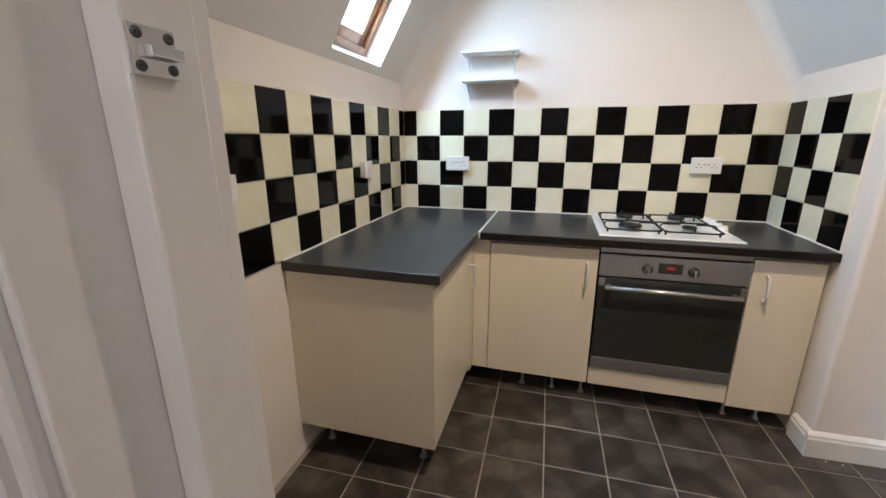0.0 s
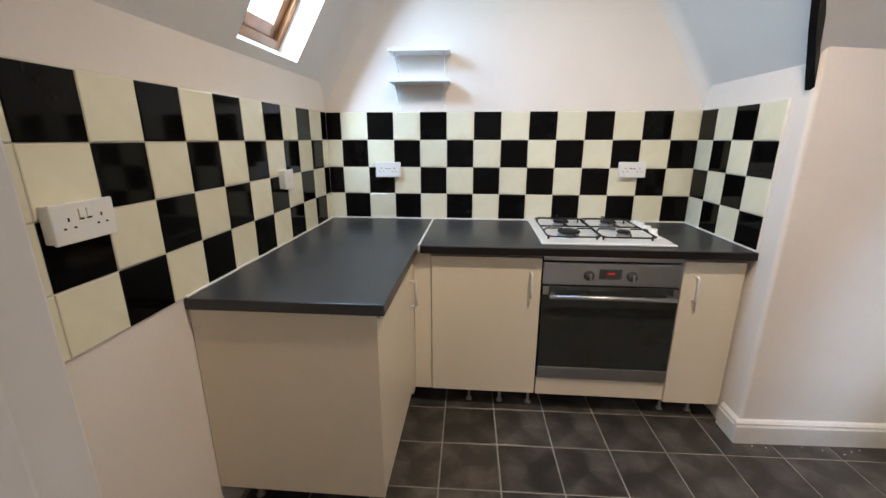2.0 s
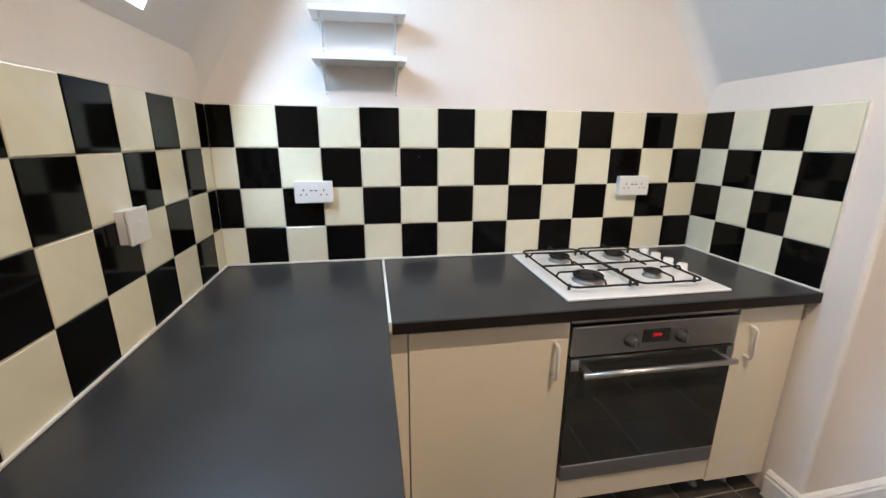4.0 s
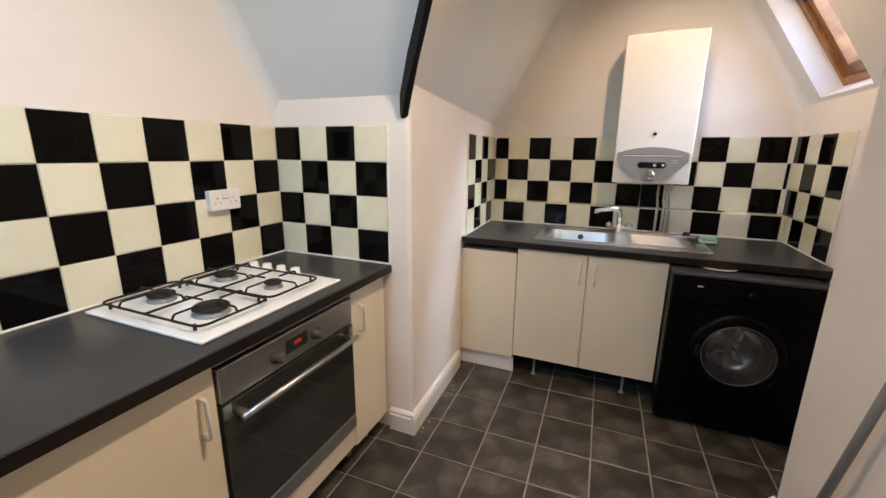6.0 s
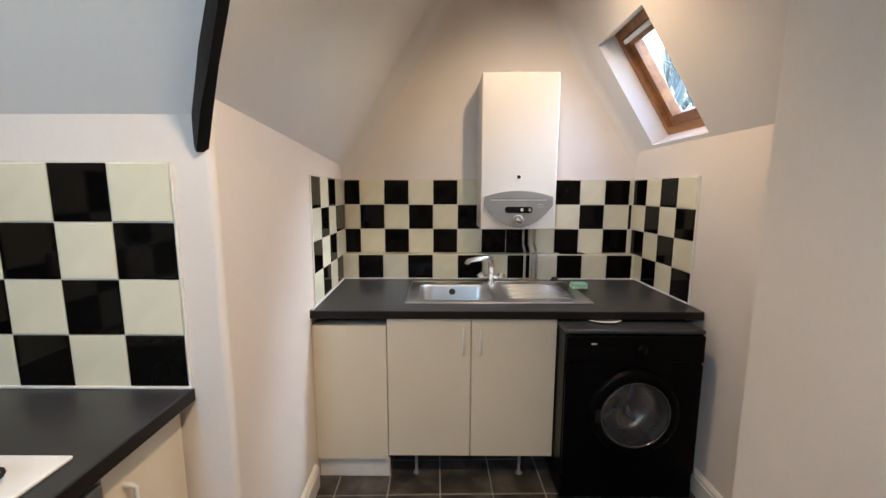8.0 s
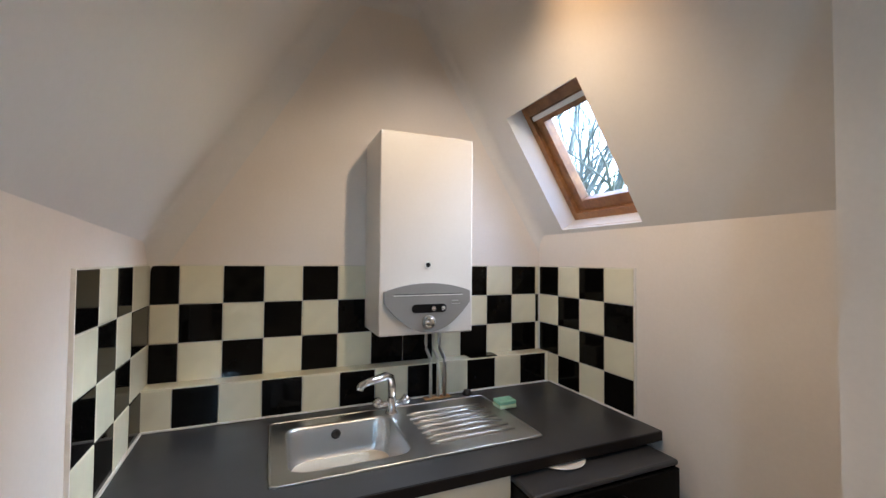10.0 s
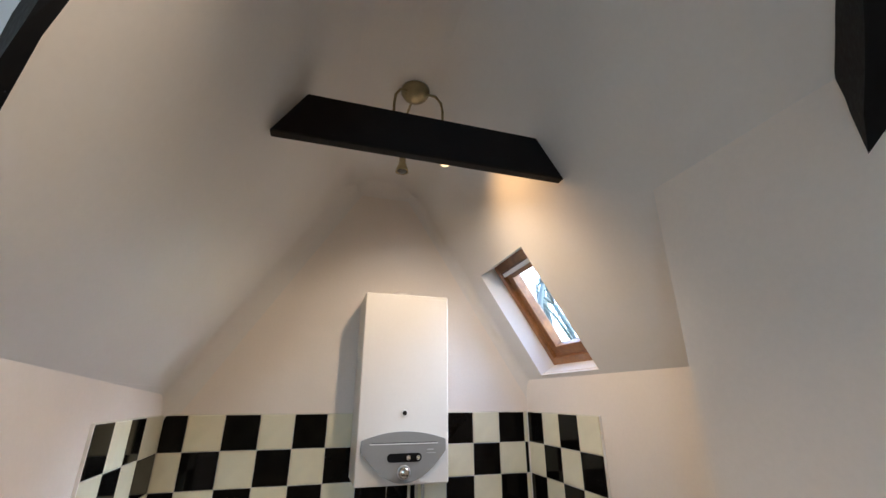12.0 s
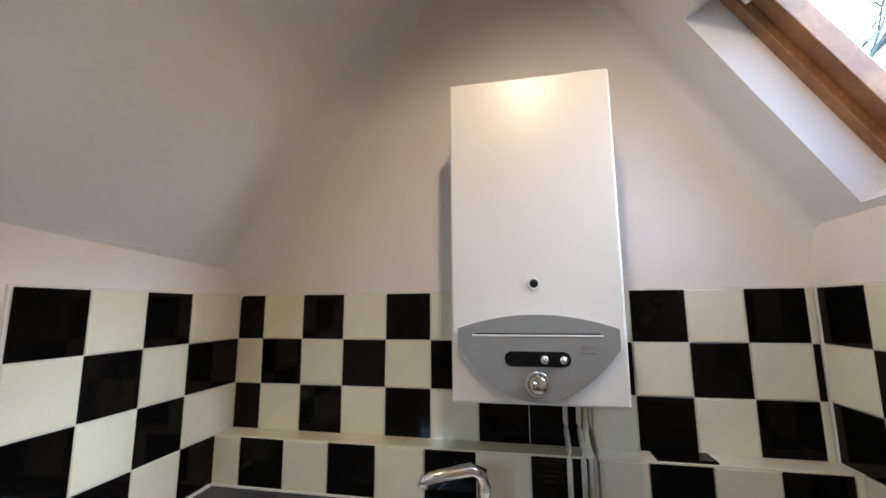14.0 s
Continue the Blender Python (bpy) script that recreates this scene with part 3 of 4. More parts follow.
# ---- skirting ----
def skirting(name, a, b, out, label):
    a, b, out = Vector((*a, 0)), Vector((*b, 0)), Vector((*out, 0))
    bm = bmesh.new()
    prof = [(0.0, 0.0), (0.020, 0.0), (0.020, 0.085), (0.015, 0.094), (0.016, 0.102), (0.008, 0.112), (0.0, 0.118)]
    solid(bm, [a + out * (o + 0.0005) + Vector((0, 0, h)) for o, h in prof], b - a)
    return structure(name, bm, SKIRT, label, "skirting")


skirting("baseboard_chimney", (XE - 0.02, y_n(XE - 0.02)), (2.80, y_n(2.80)), (0, -1), "white painted skirting board with moulded top")
skirting("baseboard_chimney_return", (XE, y_n(XE)), (XE, -0.62), (-1, 0), "white painted skirting board with moulded top")
skirting("baseboard_partition", (D1 + 0.07, YP), (XC + 0.02, YP), (0, 1), "white painted skirting board with moulded top")
skirting("baseboard_partition_return", (XC, YP), (XC, YS), (1, 0), "white painted skirting board with moulded top")
skirting("baseboard_south", (XC + 0.021, YS), (XS, YS), (0, 1), "white painted skirting board with moulded top")
skirting("baseboard_partition_west", (XW, YP), (D0 - 0.06, YP), (0, 1), "white painted skirting board with moulded top")


# ---- units and worktops ----
def bow_handle(parent, a, b, out, name="handle"):
    """A slim bow handle from a to b, standing off along out."""
    a, b, out = Vector(a), Vector(b), Vector(out) * 0.028
    pts = [a, a + out * 0.75, a + out + (b - a) * 0.05, b + out - (b - a) * 0.05, b + out * 0.75, b]
    part(name, tube(bmesh.new(), pts, 0.0058, 10), WHITE_P, parent, "slim white bow handle")


def cabinet_leg(parent, x, y, top):
    part("leg", lathe(bmesh.new(), [(0.018, 0.0), (0.016, 0.006), (0.008, 0.012), (0.008, top - 0.012), (0.020, top)], (x, y, 0), "Z", 14), GREY_P, parent, "slim grey adjustable leg")


FY = -0.60     # door fronts under the hob
left_unit = thing("base_cabinet", (0.3, -0.7, 0), "cream laminate base cabinet with a plain end panel", "cabinet")
part("body", boxes((0.0, 0.562, -1.290, -0.03, 0.145, WT0, 0.001)), CARCASS, left_unit)
part("end_panel", boxes((-0.012, 0.585, -1.310, -1.2915, 0.145, WT0 - 0.001, 0.001)), CABINET, left_unit)
dl = part("door", boxes((0.565, 0.584, -1.290, -0.662, 0.145, 0.808, 0.0015)), CABINET, left_unit)
bow_handle(dl, (0.584, -0.705, 0.60), (0.584, -0.705, 0.72), (1, 0, 0))
for x, y in ((0.06, -1.2), (0.50, -1.2), (0.50, -0.7)):
    cabinet_leg(left_unit, x, y, 0.145)
filler = whole("corner_post", boxes((0.586, 0.668, FY + 0.004, FY + 0.02, 0.10, WT0 - 0.001, 0.001), (0.568, 0.584, -0.658, FY + 0.018, 0.10, WT0 - 0.001, 0.001)), CABINET, (0.62, FY, 0.10), "cream laminate filler post in the corner between cabinets", "filler panel")

mid_unit = thing("base_cabinet", (0.93, -0.3, 0), "cream laminate single-door base cabinet beside the oven", "cabinet")
part("body", boxes((0.67, 1.188, -0.575, -0.03, 0.10, WT0, 0.001)), CARCASS, mid_unit)
dm = part("door", boxes((0.672, 1.187, FY, FY + 0.019, 0.10, 0.812, 0.0015)), CABINET, mid_unit)
bow_handle(dm, (1.140, FY, 0.625), (1.140, FY, 0.745), (0, -1, 0))
for x in (0.86, 1.02, 1.17):
    cabinet_leg(mid_unit, x, -0.53, 0.10)

right_unit = thing("base_cabinet", (1.95, -0.3, 0), "narrow cream laminate base cabinet beside the wall", "cabinet")
part("body", boxes((1.818, 2.086, -0.575, -0.03, 0.10, WT0, 0.001)), CARCASS, right_unit)
dr = part("door", boxes((1.818, 2.080, FY, FY + 0.019, 0.085, 0.812, 0.0015)), CABINET, right_unit)
bow_handle(dr, (1.872, FY, 0.630), (1.872, FY, 0.745), (0, -1, 0))
for x in (1.84, 1.98):
    cabinet_leg(right_unit, x, -0.53, 0.10)

# oven
OX0, OX1 = 1.193, 1.813
oven = thing("built_in_oven", (1.503, -0.3, 0.1), "stainless steel built-in oven with dark glass door", "oven")
part("body", boxes((OX0, OX1, -0.575, -0.04, 0.10, WT0, 0.001)), BLACK_P, oven)
part("top_trim", boxes((OX0 + 0.002, OX1 - 0.002, FY + 0.004, FY + 0.022, 0.802, 0.828, 0.002)), STEEL, oven)
fascia = part("control_panel", boxes((OX0 + 0.002, OX1 - 0.002, FY - 0.008, FY + 0.015, 0.690, 0.796, 0.003)), STEEL, oven, "brushed steel control panel")
for x in (1.40, 1.59):
    k = part("knob", lathe(bmesh.new(), [(0.024, 0.0), (0.024, -0.004), (0.019, -0.008), (0.017, -0.026), (0.014, -0.029), (0.001, -0.029)], (x, FY - 0.008, 0.738), Matrix(((1, 0, 0), (0, 0, 1), (0, -1, 0))), 24), SMOKE, fascia, "dark grey rotary knob")
    part("grip", boxes((x - 0.004, x + 0.004, FY - 0.042, FY - 0.030, 0.722, 0.754, 0.002)), STEEL, k)
disp = part("display", boxes((1.445, 1.545, FY - 0.0105, FY - 0.0075, 0.722, 0.770, 0.001)), OVEN_G, fascia, "black clock display")


def digits(parent, text, x, y, z, size):
    seg = {"t": (0, 1, .5, 1), "m": (0, .5, .5, .5), "b": (0, 0, .5, 0), "tl": (0, .5, 0, 1), "tr": (.5, .5, .5, 1), "bl": (0, 0, 0, .5), "br": (.5, 0, .5, .5)}
    shape = {"0": "t b tl tr bl br", "1": "tr br", "8": "t m b tl tr bl br"}
    bm = bmesh.new()
    for c in text:
        for s in shape[c].split():
            x0, z0, x1, z1 = seg[s]
            w = 0.045 * size
            box(bm, x + x0 * size - w, x + x1 * size + w, y - 0.0006, y, z + z0 * size - w, z + z1 * size + w)
        x += size * 0.85
    part("clock_bars", bm, DIGIT, parent, "small glowing red clock bars")


digits(disp, "0808", 1.482, FY - 0.0106, 0.744, 0.010)
odoor = part("oven_door", boxes((OX0 + 0.004, OX1 - 0.004, FY - 0.010, FY + 0.015, 0.262, 0.684, 0.003)), OVEN_G, oven, "dark glass oven door")
part("lower_trim", boxes((OX0 + 0.004, OX1 - 0.004, FY - 0.011, FY + 0.015, 0.198, 0.260, 0.003)), STEEL, odoor, "brushed steel lower trim")
for x0, x1 in ((OX0 + 0.004, OX0 + 0.03), (OX1 - 0.03, OX1 - 0.004)):
    part("upper_trim", boxes((x0, x1, FY - 0.012, FY - 0.008, 0.640, 0.680, 0.001)), STEEL, odoor)
oh = part("oven_handle", tube(bmesh.new(), [(OX0 + 0.03, FY - 0.052, 0.645), (OX1 - 0.03, FY - 0.052, 0.645)], 0.0105, 14), STEEL, odoor, "long steel bar handle")
for x in (OX0 + 0.05, OX1 - 0.05):
    part("handle_bracket", boxes((x - 0.010, x + 0.010, FY - 0.050, FY - 0.010, 0.637, 0.653, 0.003)), STEEL, oh)
part("filler_strip", boxes((OX0 + 0.001, OX1 - 0.001, FY, FY + 0.018, 0.098, 0.192, 0.0015)), CABINET, oven, "cream laminate strip below the oven")

# worktops
wtl = thing("worktop", (0.3, -0.66, WT0), "dark grey laminate peninsula worktop", "worktop", "worktops")
part("slab", boxes((XW + 0.001, 0.612, -1.325, -0.002, WT0 + 0.0005, WT, 0.004)), WORKTOP, wtl)
part("joint_strip", boxes((0.613, 0.622, -0.640, -0.003, WT0 + 0.01, WT + 0.0025, 0.001)), SEAL, wtl, "pale metal joint strip")
wth = thing("worktop", (1.35, -0.3, WT0), "dark grey laminate worktop around the hob", "worktop", "worktops")
part("slab", boxes((0.623, XE - 0.001, -0.637, -0.002, WT0 + 0.0005, WT, 0.004)), WORKTOP, wth)
part("edging", boxes((0.623, XE - 0.001, -0.6405, -0.6372, WT0 + 0.001, WT - 0.003, 0.0008)), EDGE, wth, "near-black worktop edging")

# hob
hob = thing("gas_hob", (1.48, -0.31, WT), "white enamel four-burner gas hob with black pan supports", "hob")
part("plate", boxes((1.180, 1.785, -0.582, -0.055, WT + 0.0005, WT + 0.010, 0.004)), ENAMEL, hob)
for x, y, r in ((1.335, -0.425, 0.048), (1.345, -0.175, 0.036), (1.600, -0.415, 0.026), (1.600, -0.170, 0.036)):
    b = part("burner", lathe(bmesh.new(), [(r + 0.008, 0.0), (r + 0.006, 0.006), (r, 0.008), (r, 0.018), (r - 0.002, 0.020)], (x, y, WT + 0.010), "Z", 28), GREY_P, hob, "aluminium burner ring")
    part("cap", lathe(bmesh.new(), [(r + 0.006, 0.019), (r + 0.006, 0.024), (r + 0.001, 0.028), (0.001, 0.029)], (x, y, WT + 0.010), "Z", 28), CAST, b, "black burner cap")
zg = WT + 0.046


def rounded_loop(x0, x1, y0, y1, z, r=0.03, k=4):
    out = []
    for cx, cy, a0 in ((x1 - r, y1 - r, 0), (x0 + r, y1 - r, 90), (x0 + r, y0 + r, 180), (x1 - r, y0 + r, 270)):
        for i in range(k + 1):
            a = radians(a0 + 90 * i / k)
            out.append((cx + r * math.cos(a), cy + r * math.sin(a), z))
    return out


for x0, x1 in ((1.215, 1.462), (1.470, 1.715)):
    g = part("pan_support", tube(bmesh.new(), rounded_loop(x0, x1, -0.535, -0.075, WT + 0.030), 0.0039, 8, True), CAST, hob, "black wire pan support")
    xm = (x0 + x1) / 2
    for cy in (-0.42, -0.175):
        for sx, sy in ((-1, 0), (1, 0), (0, -1), (0, 1)):
            if sx:
                e = Vector((x0 if sx < 0 else x1, cy, WT + 0.030))
                i = Vector((xm + sx * 0.035, cy, zg))
            else:
                ey = -0.535 if (sy < 0 and cy < -0.3) else (-0.075 if (sy > 0 and cy > -0.3) else (-0.2975))
                e = Vector((xm, ey, WT + 0.030))
                i = Vector((xm, cy + sy * 0.035, zg))
            k1 = e.lerp(i, 0.12)
            k1.z = zg
            part("prong", tube(bmesh.new(), [e, e.lerp(k1, 0.6) + Vector((0, 0, 0.003)), k1, i], 0.0035, 8), CAST, g)
    part("cross_bar", tube(bmesh.new(), [(x0, -0.2975, WT + 0.030), (x1, -0.2975, WT + 0.030)], 0.004, 8), CAST, g)
    for px, py in ((x0 + 0.01, -0.5), (x1 - 0.01, -0.5), (x0 + 0.01, -0.11), (x1 - 0.01, -0.11)):
        part("foot", lathe(bmesh.new(), [(0.005, 0.0), (0.005, 0.02)], (px, py, WT + 0.010), "Z", 10), RUBBER, g)
for y in (-0.150, -0.226, -0.302, -0.378):
    part("knob", lathe(bmesh.new(), [(0.023, 0.0), (0.022, 0.006), (0.019, 0.009), (0.0185, 0.028), (0.016, 0.031), (0.001, 0.031)], (1.756, y, WT + 0.010), "Z", 22), WHITE_P, hob, "white plastic control knob")
part("ignition_button", lathe(bmesh.new(), [(0.008, 0.0), (0.007, 0.006), (0.001, 0.007)], (1.756, -0.445, WT + 0.010), "Z", 14), WHITE_P, hob)


# ---- sink run ----
FX = 2.842
slim = thing("base_cabinet", (3.1, -0.9, 0), "slim cream laminate base unit beside the wall, on a white plinth", "cabinet")
part("body", boxes((FX + 0.021, 3.50, -1.064, y_n(FX) - 0.003, 0.10, 0.79, 0.001)), CARCASS, slim)
part("front_panel", boxes((FX, FX + 0.019, -1.066, y_n(FX) - 0.002, 0.115, 0.795, 0.0015)), CABINET, slim)
part("plinth", boxes((FX + 0.03, FX + 0.046, -1.070, y_n(FX) - 0.003, 0.001, 0.10, 0.001)), SKIRT, slim, "white painted plinth board")
sinku = thing("sink_cabinet", (3.1, -1.46, 0), "cream laminate double-door sink cabinet", "cabinet")
part("body", boxes((FX + 0.021, 3.50, -1.868, -1.068, 0.135, 0.75, 0.001)), CARCASS, sinku)
for y0, y1, hy in ((-1.464, -1.070, -1.428), (-1.866, -1.468, -1.508)):
    d = part("door", boxes((FX, FX + 0.019, y0, y1, 0.135, 0.828, 0.0015)), CABINET, sinku)
    bow_handle(d, (FX, hy, 0.665), (FX, hy, 0.785), (-1, 0, 0))
for y in (-1.20, -1.72):
    cabinet_leg(sinku, FX + 0.06, y, 0.135)

def holed(a, b, z0, z1):
    """A flat sheet over the rectangle a with the rectangle b cut out of it."""
    bm = bmesh.new()
    ring = lambda q, z: [bm.verts.new((q[i], q[j], z)) for i, j in ((0, 2), (1, 2), (1, 3), (0, 3))]
    lay = [(ring(a, z), ring(b, z)) for z in (z0, z1)]
    for k in range(4):
        m = (k + 1) % 4
        for o, n in lay:
            bm.faces.new((o[k], o[m], n[m], n[k]))
        for e in (0, 1):
            bm.faces.new((lay[0][e][k], lay[0][e][m], lay[1][e][m], lay[1][e][k]))
    bmesh.ops.recalc_face_normals(bm, faces=bm.faces)
    return bm


# worktop with a cut-out for the bowl
BX0, BX1, BY0, BY1 = 3.005, 3.365, -1.600, -1.195

wts = thing("worktop", (3.2, -1.6, WT0), "dark grey laminate worktop holding the sink", "worktop", "worktops")
bm = holed((2.828, 3.514, YS + 0.006, -0.696), (BX0, BX1, BY0, BY1), WT0 + 0.0005, WT)
part("slab", bm, WORKTOP, wts)
part("edging", boxes((2.8245, 2.8277, YS + 0.006, y_n(2.826) - 0.001, WT0 + 0.001, WT - 0.003, 0.0008)), EDGE, wts, "near-black worktop edging")

sink = thing("sink", (3.19, -1.6, WT), "stainless steel inset sink with ribbed drainer", "sink")
SX0, SX1, SY0, SY1 = 2.955, 3.430, -2.075, -1.145
zt = WT + 0.004
bm = holed((SX0, SX1, SY0, SY1), (BX0, BX1, BY0, BY1), WT + 0.0006, zt)
deck = part("drainer", bm, STEEL, sink)
for i in range(7):
    x = 3.045 + i * 0.046
    part("rib", tube(bmesh.new(), [(x, -1.665, zt), (x, -1.70, zt + 0.002), (x, -1.90, zt + 0.003), (x, -2.01, zt + 0.001)], [0.004, 0.008, 0.008, 0.004], 8), STEEL, deck)
part("rim", tube(bmesh.new(), rounded_loop(SX0, SX1, SY0, SY1, WT + 0.003, 0.02), 0.004, 8, True), STEEL, sink)
bm = bmesh.new()
rings = []
for z, ins in ((zt, 0.0), (zt - 0.012, 0.006), (zt - 0.10, 0.014), (zt - 0.145, 0.03), (zt - 0.155, 0.06)):
    rings.append([bm.verts.new(p) for p in rounded_loop(BX0 + ins, BX1 - ins, BY0 + ins, BY1 - ins, z, 0.065, 6)])
for a, b in zip(rings, rings[1:]):
    for j in range(len(a)):
        f = bm.faces.new((a[j], b[j], b[(j + 1) % len(a)], a[(j + 1) % len(a)]))
        f.smooth = True
bm.faces.new(rings[-1])
for i, (cx, cy) in enumerate(((BX1, BY1), (BX0, BY1), (BX0, BY0), (BX1, BY0))):
    c = bm.verts.new((cx, cy, zt))
    q = rings[0][i * 7:(i + 1) * 7]
    for u, v in zip(q, q[1:]):
        bm.faces.new((c, u, v))
bmesh.ops.recalc_face_normals(bm, faces=bm.faces)
bowl = part("bowl", bm, STEEL, sink)
bowl.modifiers.new("thick", "SOLIDIFY").thickness = 0.0012
part("waste", lathe(bmesh.new(), [(0.04, 0.0), (0.036, 0.003), (0.030, 0.001), (0.001, 0.0005)], (3.185, -1.40, zt - 0.155), "Z", 24), CHROME, sink)
part("overflow", lathe(bmesh.new(), [(0.019, 0.0), (0.018, -0.003), (0.011, -0.004), (0.010, -0.001), (0.001, -0.001)], (BX1 - 0.010, -1.385, zt - 0.045), "X", 20), RUBBER, sink, "dark overflow opening")

tap = thing("mixer_tap", (3.372, -1.615, WT), "chrome swan-neck mixer tap behind the sink", "tap")
tx, ty = 3.372, -1.615
part("base", lathe(bmesh.new(), [(0.027, 0.0), (0.026, 0.006), (0.019, 0.012), (0.018, 0.06), (0.014, 0.072)], (tx, ty, zt)), CHROME, tap)
part("cross_body", tube(bmesh.new(), [(tx, ty - 0.055, zt + 0.04), (tx, ty + 0.055, zt + 0.04)], 0.0125, 14), CHROME, tap)
for s in (-1, 1):
    part("tap_head", lathe(bmesh.new(), [(0.013, 0.0), (0.020, 0.006), (0.021, 0.022), (0.016, 0.034), (0.001, 0.036)], (tx, ty + s * 0.05, zt + 0.036), disc_turn((0, s * 0.6, 0.8)), 10), CHROME, tap, "chrome cross-top tap head")
part("spout", tube(bmesh.new(), [(tx, ty, zt + 0.06), (tx, ty, zt + 0.115), (tx - 0.002, ty + 0.006, zt + 0.148), (tx - 0.012, ty + 0.030, zt + 0.160), (tx - 0.048, ty + 0.120, zt + 0.150), (tx - 0.056, ty + 0.142, zt + 0.144), (tx - 0.057, ty + 0.145, zt + 0.128)], [0.0170, 0.0165, 0.0170, 0.0165, 0.0140, 0.0150, 0.0145], 16), CHROME, tap)

sponge = thing("sponge", (3.260, -2.100, WT), "pale mint green kitchen sponge lying on the worktop", "sponge")
part("sponge_body", boxes((3.228, 3.293, -2.142, -2.057, WT + 0.0045, WT + 0.022, 0.005)), MINT, sponge)
part("scourer", boxes((3.229, 3.292, -2.141, -2.058, WT + 0.022, WT + 0.038, 0.004)), SPONGE, sponge)
plug = whole("sink_plug", lathe(bmesh.new(), [(0.022, 0.0), (0.024, 0.008), (0.018, 0.012), (0.016, 0.022), (0.001, 0.023)], (3.475, -2.02, WT + 0.0005)), RUBBER, (3.475, -2.02, WT), "black rubber sink plug resting on the worktop", "plug")

# boiler pipes
pipes = thing("boiler_pipes", (3.49, -1.88, WT), "painted boiler pipes dropping into the worktop", "pipes")
for i, y in enumerate((-1.835, -1.872, -1.905)):
    part("pipe", tube(bmesh.new(), [(3.488, y, WT), (3.488, y, 1.03), (3.492, y, 1.055), (3.55, y, 1.09), (3.555, y, 1.11), (3.555, y, 1.215)], 0.0075 if i < 2 else 0.009, 12), COPPER if i < 2 else STEEL, pipes)
part("collar", boxes((3.462, 3.514, -1.935, -1.80, WT + 0.0005, WT + 0.006, 0.003)), RUST, pipes, "rust-stained sealant around the pipes")

AX = Matrix(((0, 0, 1), (0, 1, 0), (-1, 0, 0)))
# boiler
by0, by1, bz0, bz1, bx0 = -1.968, -1.543, 1.205, 2.063, 3.325
boiler = thing("wall_boiler", (3.46, -1.755, bz0), "white wall-hung combi boiler with a grey control panel", "boiler")
part("casing", boxes((bx0, XS - 0.012, by0, by1, bz0, bz1, 0.006)), BOILER, boiler)
part("back_plate", boxes((XS - 0.012, XS - 0.0005, by0 + 0.02, by1 - 0.02, bz0 + 0.03, bz1 - 0.02, 0)), GREY_P, boiler)
cy, ccz = (by0 + by1) / 2, 1.36
bm = bmesh.new()
outline = []
for i in range(21):
    q = -1 + 2 * i / 20
    outline.append((bx0 - 0.0005, cy - q * 0.193, 1.389 + 0.034 * (1 - q * q)))
for i in range(0, 21):
    q = 1 - 2 * i / 20
    outline.append((bx0 - 0.0005, cy - q * 0.193, 1.341 - 0.126 * (1 - abs(q) ** 2.0)))
solid(bm, outline, (-0.016, 0, 0))
panel = part("control_panel", bm, GREY_P, boiler, "silver-grey shield-shaped control panel")
px = bx0 - 0.0165
# pale bar and dark bar paint the highlight and shade of the panel's groove
part("groove_highlight", boxes((px - 0.0015, px, cy - 0.156, cy + 0.156, 1.3705, 1.3745, 0.0006)), WHITE_P, panel)
part("groove_shadow", boxes((px - 0.0008, px, cy - 0.150, cy + 0.150, 1.3750, 1.3780, 0.0003)), BLACK_P, panel)
bm = bmesh.new()
loop = [(px, cy + v, 1.3165 + w) for v, w in [(a, b) for a, b, _ in rounded_loop(-0.080, 0.077, -0.018, 0.018, 0, 0.0175, 6)]]
solid(bm, loop, (-0.0012, 0, 0))
part("window_slot", bm, BLACK_P, panel, "dark rounded slider slot")
for y, r in ((cy - 0.018, 0.012), (cy - 0.062, 0.011)):
    part("knob", lathe(bmesh.new(), [(r, 0.0), (r * 0.85, -0.012), (r * 0.5, -0.015), (0.001, -0.0155)], (px - 0.001, y, 1.3165), AX, 18), CHROME, panel, "small silver knob")
part("dial_ring", lathe(bmesh.new(), [(0.030, 0.0), (0.029, -0.003), (0.025, -0.003)], (px, cy, 1.258), AX, 26), STEEL, panel)
part("knob", lathe(bmesh.new(), [(0.025, -0.002), (0.023, -0.014), (0.016, -0.020), (0.001, -0.022)], (px, cy, 1.258), AX, 24), CHROME, panel, "round silver knob")
part("badge_bars", boxes((px - 0.001, px, cy - 0.135, cy - 0.105, 1.345, 1.349, 0), (px - 0.001, px, cy - 0.145, cy - 0.105, 1.332, 1.335, 0)), STEEL, panel, "small pale badge bars")
sight = part("sight_glass", lathe(bmesh.new(), [(0.016, 0.0), (0.015, -0.003), (0.011, -0.003), (0.010, 0.0), (0.001, 0.0005)], (bx0 - 0.0005, cy - 0.0, 1.500), Matrix(((0, 0, 1), (0, 1, 0), (-1, 0, 0))), 22), WHITE_P, boiler, "round viewing hole with pale rim")
part("hole", lathe(bmesh.new(), [(0.0105, 0.0), (0.0105, -0.002), (0.001, -0.002)], (bx0 - 0.0005, cy, 1.500), Matrix(((0, 0, 1), (0, 1, 0), (-1, 0, 0))), 18), BLACK_P, sight)
whole("flue_patch", lathe(bmesh.new(), [(0.07, 0.0), (0.068, -0.006), (0.05, -0.01)], (XS - 0.0005, cy - 0.02, 2.085), Matrix(((0, 0, 1), (0, 1, 0), (-1, 0, 0))), 26), PAINT, (XS, cy - 0.02, 2.085), "round off-white flue collar in the plaster above the boiler", "flue collar")

